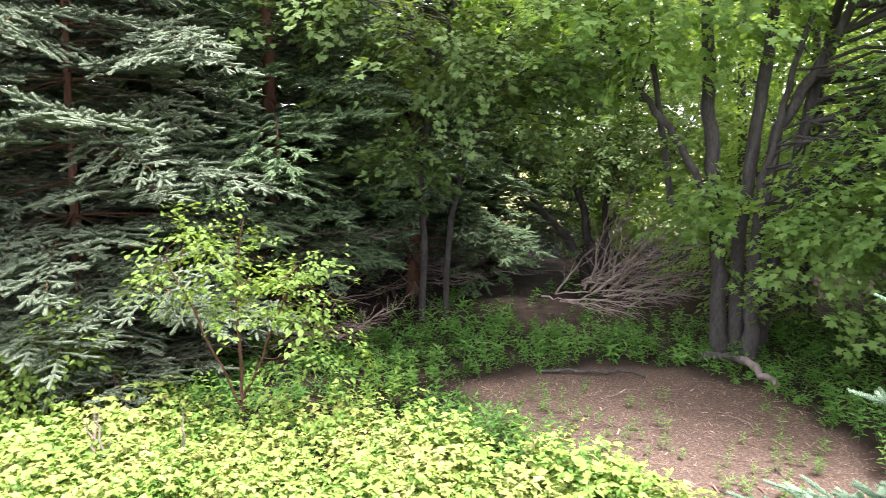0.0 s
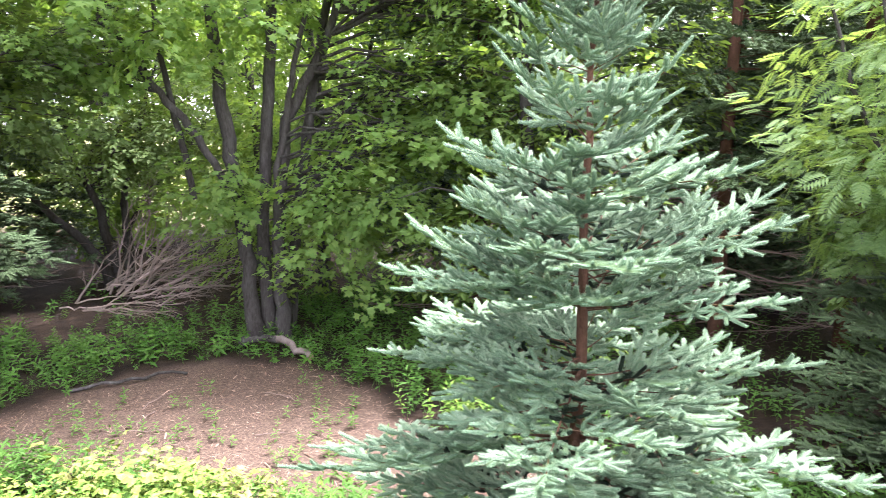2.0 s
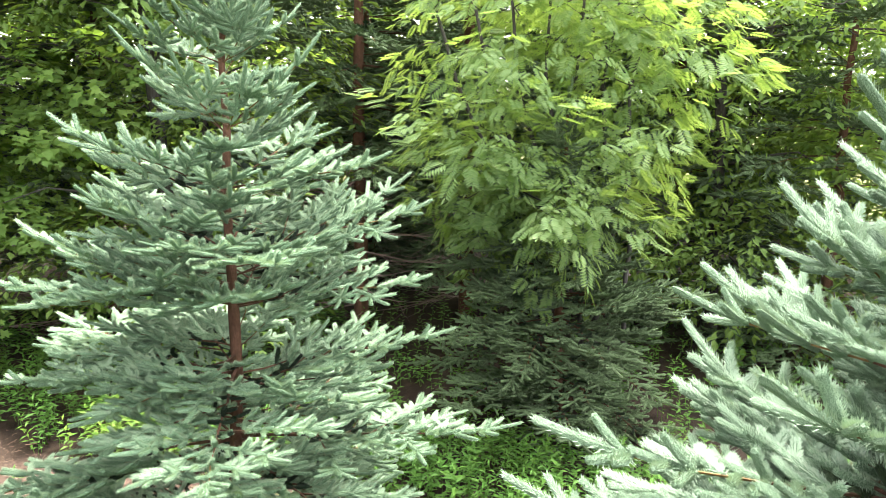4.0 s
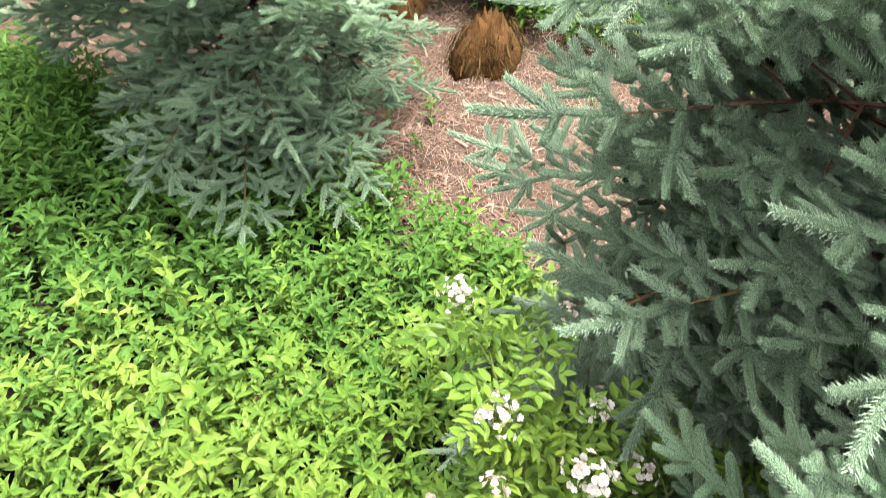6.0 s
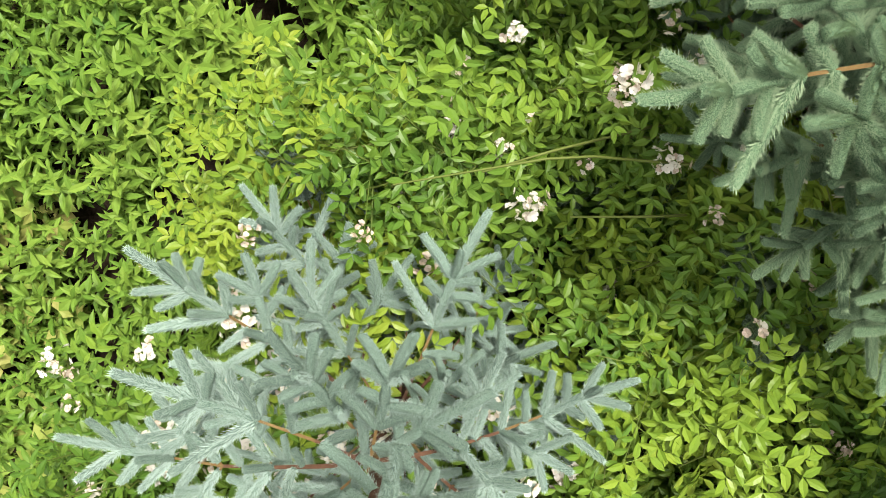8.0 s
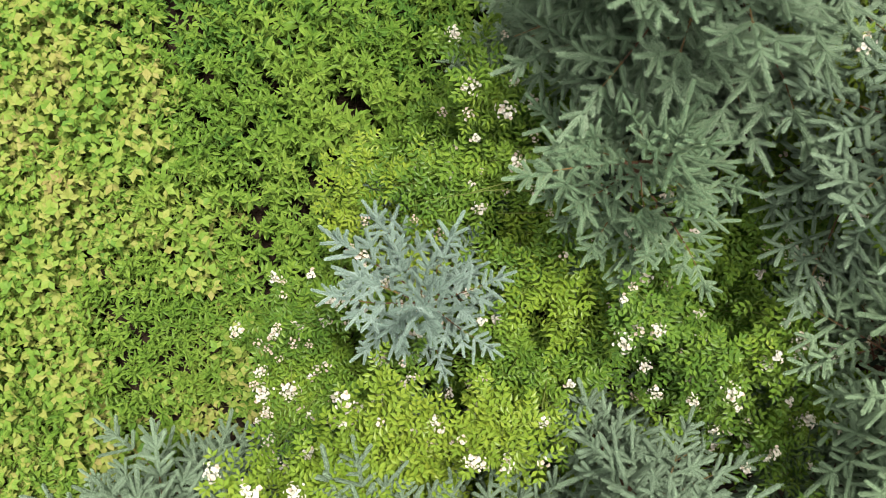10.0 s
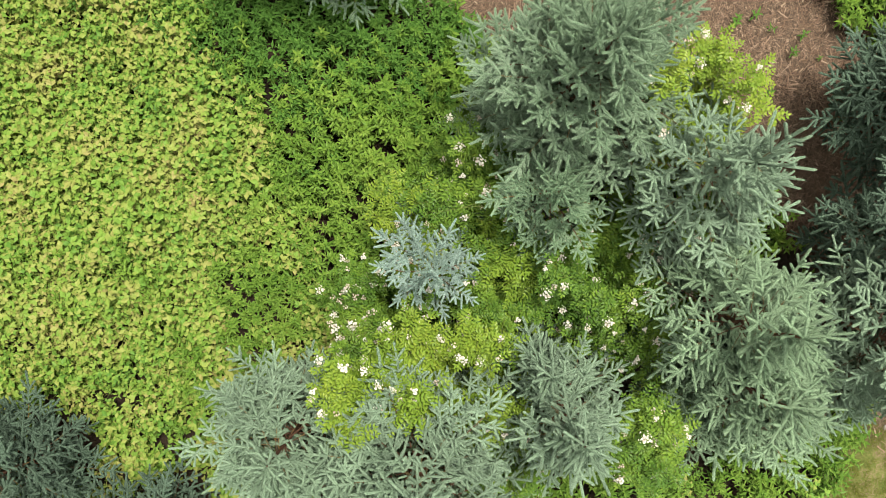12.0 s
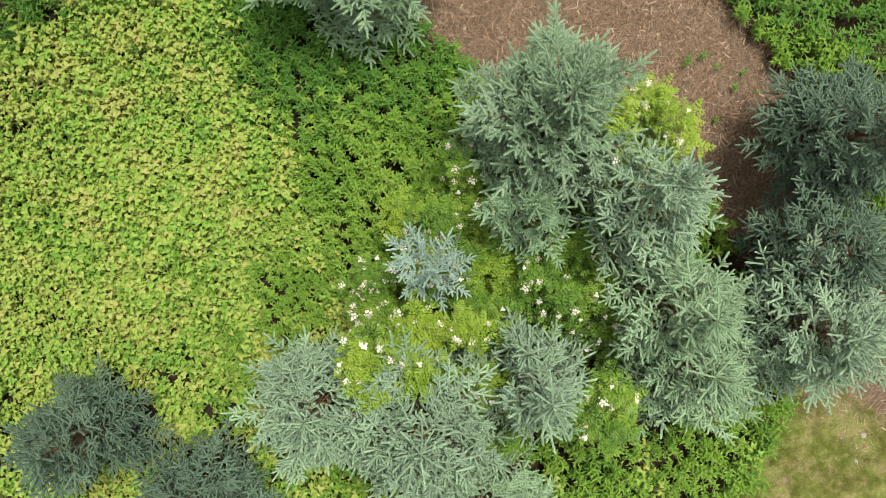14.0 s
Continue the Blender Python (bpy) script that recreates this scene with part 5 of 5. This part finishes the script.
def rose_bush(x, y, height, radius, canes, flowers, label, seed, leafmat="rose_leaf", leaf=0.092, arches=()):
    g = np.random.default_rng(seed)
    bush = tagged(new("rose_bush"), label, "rose bush", "rambling roses")
    bush.location = (x, y, 0)
    leaves = Bag()
    tips, grown = [], []
    lp, ld = [], []
    for i in range(canes):
        az = i * 2.4 + g.normal() * 0.3
        reach = radius * (0.55 + 0.6 * g.random())
        top = height * (0.75 + 0.35 * g.random())
        out = np.array([math.cos(az), math.sin(az), 0])
        p0 = out * 0.06
        p1 = out * reach * 0.35 + [0, 0, top * 1.25]
        p2 = out * reach + [0, 0, top * (0.55 + 0.35 * g.random())]
        t = np.linspace(0, 1, 14)[:, None]
        pts = (1 - t) ** 2 * p0 + 2 * t * (1 - t) * p1 + t * t * p2
        pts[1:] += g.normal(size=(13, 3)) * 0.012
        b = Bag()
        tube(b, pts, np.linspace(0.006, 0.002, 14), 5, 0)
        cane = part("cane", b.mesh("rose_cane", [M["stem"]], True), bush)
        tt = np.arange(0.22, 1.0, 0.052 / max(0.5, np.linalg.norm(np.diff(pts, axis=0), axis=1).sum()))
        for k, s in enumerate(tt):
            q = np.array([np.interp(s, t[:, 0], pts[:, c]) for c in range(3)])
            d = np.array([np.interp(min(1, s + 0.05), t[:, 0], pts[:, c]) for c in range(3)]) - q
            side = np.array([-d[1], d[0], 0]) * (1 if k % 2 else -1)
            v = unit(unit(side + 1e-6) + 0.5 * unit(d) + g.normal(size=3) * [0.3, 0.3, 0.15])
            lp.append(q)
            ld.append(v)
            if k % 3 == 0:
                twig = 0.10 + 0.16 * g.random()
                v2 = unit(v + np.array([0, 0, 0.5]))
                e = q + v2 * twig
                tube(leaves, np.array([q, q + v2 * twig * 0.5, e]), [0.002, 0.0015, 0.001], 3, 1, 0, False)
                for w in range(6):
                    lp.append(q + v2 * twig * (0.3 + 0.14 * w))
                    a = w * 2.4
                    ld.append(unit(v2 * 0.4 + np.array([math.cos(a), math.sin(a), 0.1])))
                if s > 0.4:
                    tips.append(e)
                    grown.append(cane)
    lp, ld = np.array(lp), np.array(ld)
    k = len(lp)
    rot = frames_along(ld) @ spin_x(g.normal(size=k) * 0.3) @ spin_y(0.1 + g.normal(size=k) * 0.25) * (leaf * (0.85 + 0.4 * g.random(k)))[:, None, None]
    leaves.stamp(*(ROSE_LEAF if math.hypot(x, y) < 1.0 else ROSE_LEAF_PLAIN), rot, lp, 0)
    part("leaves", leaves.mesh("rose_leaves", [M[leafmat], M["stem"]]), bush)["kind"] = "stuff"
    for pts in arches:                                       # long bare canes arching over the rest
        pts = np.array(pts, float) - [x, y, 0]
        b = Bag()
        tube(b, np.stack([np.interp(np.linspace(0, 1, 15), np.linspace(0, 1, len(pts)), pts[:, c]) for c in range(3)], -1), np.linspace(0.0055, 0.002, 15), 5, 0)
        part("cane", b.mesh("rose_cane", [M["stem"]], True), bush)
    tips = np.array(tips)
    order = np.argsort(-tips[:, 2] + g.normal(size=len(tips)) * 0.35)[:flowers]
    for j in order:
        s = 0.7 + 0.45 * g.random()
        m = Matrix.Translation(tips[j] + np.array([0, 0, 0.055])) @ Matrix.Rotation(g.random() * 6.28, 4, 'Z') @ Matrix.Diagonal((s, s, s, 1))
        part("blossom", CLUSTERS[int(g.integers(5))], grown[j], m, "cluster of small white blossoms")
    return bush


ROSE = "rambling rose, glossy pinnate leaves, white blossom"
rose_bush(0.42, -0.14, 1.40, 0.70, 16, 14, ROSE, 401, arches=(
    ((0.47, -0.86, 0.0), (0.44, -0.77, 1.0), (0.41, -0.47, 1.3), (0.28, -0.16, 1.45), (0.08, 0.15, 1.4)), ((0.56, -0.7, 0.0), (0.56, -0.44, 1.1), (0.27, -0.12, 1.45), (0.18, -0.01, 1.4))))
rose_bush(-0.86, 0.24, 1.25, 0.6, 15, 84, ROSE + " clusters", 402)
rose_bush(-0.25, -0.75, 1.5, 0.7, 16, 14, ROSE + ", long arching canes", 403, arches=(
    ((0.5, -0.9, 0.0), (0.48, -0.81, 0.95), (0.25, -0.39, 1.35), (0.18, -0.23, 1.3)), ((0.4, -0.85, 0.0), (0.38, -0.73, 0.95), (0.13, -0.41, 1.3))))
rose_bush(0.08, -0.72, 1.5, 0.5, 9, 2, "tall rambling rose shoots with yellow-green leaves", 410, "rose_young", 0.095)
rose_bush(-0.05, 0.28, 1.35, 0.45, 6, 0, "rambling rose with yellow-green young leaves", 412, "rose_young", 0.095)
rose_bush(0.50, 0.03, 1.45, 0.34, 8, 26, ROSE + " clusters beside a spruce", 415)
rose_bush(0.15, -1.45, 1.65, 0.7, 15, 34, ROSE + " between spruces", 404)
rose_bush(-1.20, -0.70, 1.8, 0.75, 16, 30, ROSE + ", yellow-green new growth", 405, "rose_young")
rose_bush(-0.10, -1.95, 1.5, 0.6, 14, 44, ROSE + " in thick clusters", 413)
rose_bush(-1.60, -0.08, 2.15, 0.5, 12, 16, "rambling rose with yellow-green leaves climbing a spruce", 414, "rose_young")
rose_bush(-1.75, -1.35, 1.5, 0.6, 12, 12, ROSE, 406)
rose_bush(-1.07, -2.41, 1.95, 0.5, 12, 22, ROSE + " by the lawn", 407)
rose_bush(1.72, -1.42, 2.5, 0.55, 14, 14, "yellow-green rambling rose climbing between two spruces", 408, "rose_young")
rose_bush(0.95, -1.65, 1.8, 0.5, 10, 14, ROSE + " in spruce shade", 409)


# ======== the dense far side of the wood ========
def wood_edge():
    g = np.random.default_rng(77)
    temps = [spray_template(13, 0.36, BLADE_SMALL, 900 + i, 1.0) for i in range(3)]
    b = Bag()
    n = 9000
    az = np.radians(-48 + 170 * g.random(n))
    gap = np.abs(np.degrees(az) - 7.5) < 2.2
    z = 0.2 + 9.5 * g.random(n) ** 0.9
    keep = ~(gap & (z > 0.6) & (z < 2.2))
    az, z = az[keep], z[keep]
    n = len(z)
    r = 18.5 + 2.5 * g.random(n)
    p = np.stack([np.sin(az) * r, np.cos(az) * r, z], -1)
    out = unit(np.stack([-np.sin(az), -np.cos(az), 0 * az - 0.3], -1) + 0.7 * g.normal(size=(n, 3)))
    rot = frames_along(out)
    k = g.integers(3, size=n)
    for i in range(3):
        b.stamp(*temps[i], rot[k == i], p[k == i])
    tagged(new("wood_edge", b.mesh("wood_edge", [M["far_leaf"]])), "dense leafy far side of the wood", "woodland", kind="stuff")


wood_edge()


# ======== dead wood ========
def stick_bag(p0, p1, r0, forks, g, spread=0.5, sides=5):
    b = Bag()
    p0, p1 = np.array(p0, float), np.array(p1, float)
    ln = np.linalg.norm(p1 - p0)
    pts = bent(p0, p1, -0.04 * ln, 9, 0.018 * ln)
    tube(b, pts, np.linspace(r0, r0 * 0.25, 9), sides)
    for i in range(forks):
        k = int(g.integers(2, 8))
        d = unit(unit(p1 - p0) + g.normal(size=3) * spread * [1, 1, 0.6])
        l2 = ln * (0.2 + 0.35 * g.random())
        q = bent(pts[k], pts[k] + d * l2, -0.03 * l2, 6, 0.02 * l2)
        tube(b, q, np.linspace(r0 * 0.45, r0 * 0.12, 6), 4)
        for j in range(2):
            d2 = unit(d + g.normal(size=3) * spread)
            tube(b, bent(q[2 + j], q[2 + j] + d2 * l2 * 0.5, 0, 4, 0.02 * l2), np.linspace(r0 * 0.2, r0 * 0.08, 4), 3)
    return b


def dead_branch(p0, p1, r0, forks, label, seed, spread=0.5, mat="dead_twig"):
    g = np.random.default_rng(seed)
    b = stick_bag((0, 0, 0), np.array(p1, float) - np.array(p0, float), r0, forks, g, spread)
    ob = tagged(new("dead_branch", b.mesh("dead_branch", [M[mat]])), label, "dead branch", "brush pile under the fruit tree")
    ob.location = p0
    return ob


_g = np.random.default_rng(31)
_r, _a = view_frame(13)
for i in range(26):
    base = np.array([2.85, 12.2]) + _r * (0.35 * _g.normal()) + _a * (0.35 * _g.normal())
    fan = radians(5 + 80 * _g.random())
    ln = 1.0 + 1.2 * _g.random()
    tip = base + _r * ln * math.sin(fan) + _a * (0.35 * _g.normal())
    dead_branch((*base, 0.06 + 0.25 * _g.random()), (*tip, 0.15 + ln * 0.75 * abs(math.cos(fan)) + 0.15 * _g.random()), 0.012 + 0.012 * _g.random(), 5,
                "bleached pinkish-grey dead branch leaning in a brush pile", 700 + i, 0.4, "bleached")
for i in range(14):
    c = np.array([2.6, 11.3]) + _r * (-1.6 + 3.6 * _g.random()) + _a * (0.6 * _g.normal())
    fan = _g.normal() * 0.35
    ln = 0.6 + 0.8 * _g.random()
    tip = c + _r * ln * math.cos(fan) + _a * ln * math.sin(fan)
    dead_branch((*c, 0.1 + 0.3 * _g.random()), (*tip, 0.1 + 0.35 * _g.random()), 0.010 + 0.008 * _g.random(), 7, "dry grey branch lying across the brush", 760 + i, 0.4, "bleached")
for i in range(6):
    c = np.array([-1.9, 9.2]) + _g.normal(size=2) * 0.25
    tip = c + np.array([1.0 + 0.4 * _g.random(), 0.3 * _g.normal()])
    dead_branch((*c, 0.1), (*tip, 0.25 + 0.5 * _g.random()), 0.014, 8, "dead grey branch leaning at the wood's edge", 800 + i, 0.4)
for i, (bx, by, hx, hy, hz) in enumerate(((-2.62, 5.35, -0.05, 0.05, 0.75), (-2.05, 5.5, 0.02, 0.0, 0.72), (-2.68, 5.5, -0.12, 0.0, 0.6))):
    dead_branch((bx, by, 0.0), (bx + hx, by + hy, hz), 0.018, 1, "short broken dead stem standing in the herbs", 830 + i, 0.3)


def fallen_log(p0, p1, r0, label, seed, mat="maple_bark"):
    g = np.random.default_rng(seed)
    p0, p1 = np.array(p0, float), np.array(p1, float)
    log = tagged(new("fallen_log"), label, "log")
    log.location = p0
    d = p1 - p0
    pts = bent((0, 0, 0), d, -0.05, 9, 0.02)
    b = Bag()
    tube(b, pts, np.linspace(r0, r0 * 0.8, 9), 12, 0, 0.05, False)
    part("bark", b.mesh("log_bark", [M[mat]], True), log)
    e = Bag()
    fr = frames_along(d[None])[0]
    an = np.arange(12) * 2 * np.pi / 12
    ring = (fr @ np.stack([0 * an, np.cos(an), np.sin(an)])).T * r0 * 0.8
    c = d + fr[:, 0] * 0.004
    e.add(np.vstack([c + ring, c + fr[:, 0] * 0.006]), [[i, (i + 1) % 12, 12] for i in range(12)])
    part("sawn_end", e.mesh("log_end", [M["straw"]]), log, None, "pale sawn end")
    return log


fallen_log((3.38, 8.72, 0.07), (3.74, 8.36, 0.15), 0.05, "grey barked log resting below the maples", 1)
fallen_log((3.72, 8.42, 0.15), (3.86, 7.72, 0.06), 0.05, "pale weathered log tipping onto the clearing", 2, "stone_wood")
fallen_log((1.3, 8.35, 0.03), (2.5, 8.15, 0.03), 0.02, "thin grey pole on the clearing's rim", 3)


def stump(x, y, label, wide, tall):
    g = np.random.default_rng(8)
    st = tagged(new("rotten_stump"), label, "stump")
    st.location = (x, y, 0)
    b = Bag()
    sides, rows = 22, 9
    an = np.arange(sides) * 2 * np.pi / sides
    lob = 1 + 0.14 * np.sin(3 * an + 0.4) + 0.1 * np.sin(5 * an) + 0.06 * g.normal(size=sides)
    vs = []
    for k in range(rows):
        t = k / (rows - 1)
        r = 0.17 * wide * (1.18 - 0.75 * t ** 2.2) * lob * (1 + 0.05 * g.normal(size=sides))
        vs.append(np.stack([np.cos(an) * r * 1.25, np.sin(an) * r, 0 * an - 0.04 + 0.29 * tall * t + (0.05 * g.normal(size=sides) if k == rows - 1 else 0)], -1))
    i, j = np.meshgrid(np.arange(rows - 1), np.arange(sides), indexing='ij')
    f = np.stack([i * sides + j, i * sides + (j + 1) % sides, (i + 1) * sides + (j + 1) % sides, (i + 1) * sides + j], -1).reshape(-1, 4)
    b.add(np.concatenate(vs), f)
    b.add(np.vstack([vs[-1], [[0, 0, 0.22 * tall]]]), [[k, (k + 1) % sides, sides] for k in range(sides)])
    part("wood", b.mesh("stump_wood", [M["rotten"]], True), st, None, "rusty brown crumbling wood")
    fr = Bag()
    for k in range(300):
        a, t = g.random() * 6.28, g.random()
        p = np.array([math.cos(a) * 1.25, math.sin(a), 0]) * (0.175 * (1.18 - 0.75 * t ** 2.2) + 0.02 * g.random()) * wide + [0, 0, (0.02 + 0.27 * t) * tall]
        d = np.array([math.cos(a) * 0.5 + 0.4 * g.normal(), math.sin(a) * 0.5 + 0.4 * g.normal(), -1.0])
        fr.stamp(*BLADE_HERB, (frames_along(d[None])[0] * np.array([0.085, 0.024, 0.03]) * (0.6 + 0.9 * g.random()))[None], p[None])
    part("dead_fronds", fr.mesh("stump_fronds", [M["dead_fern"]]), st, None, "hanging dry rust-coloured fronds")["kind"] = "stuff"
    return st


stump(3.92, 1.42, "low rotten stump hung with dry rusty fronds beside the path", 1.1, 1.05)
stump(4.22, 2.28, "mossy orange mound of crumbled wood among herbs", 1.15, 0.55)


# sticks on the clearing, pale stones on the lawn
for i in range(16):
    c = np.array([0.9 + 3.0 * _g.random(), 7.4 - 10.0 * _g.random()])
    if inside(CHIPS, c[0], c[1]) < 0.25:
        continue
    a = _g.random() * 6.28
    ln = 0.25 + 0.5 * _g.random()
    z0 = float(height_at(c[0], c[1])) + 0.012
    dead_branch((*c, z0), (c[0] + ln * math.cos(a), c[1] + ln * math.sin(a), z0 + 0.01), 0.006, 2, "thin dry stick lying on the clearing", 850 + i, 0.3)


def pale_stone(x, y, r, seed):
    g = np.random.default_rng(seed)
    bm = bmesh.new()
    bmesh.ops.create_icosphere(bm, subdivisions=2, radius=r)
    for v in bm.verts:
        v.co *= 0.85 + 0.3 * g.random()
        v.co.z *= 0.35
    me = bpy.data.meshes.new("pale_stone")
    bm.to_mesh(me)
    bm.free()
    me.materials.append(M["stone"])
    ob = tagged(new("pale_stone", me), "small flat pale stone in worn grass", "stone", "stones on the lawn")
    ob.location = (x, y, float(height_at(x, y)) + r * 0.15)


for i, (sx, sy, sr) in enumerate(((0.0, -5.35, 0.03), (-0.15, -6.15, 0.04), (-0.5, -6.2, 0.025), (-0.05, -5.6, 0.02), (-0.3, -5.9, 0.018))):
    pale_stone(sx, sy, sr, 900 + i)
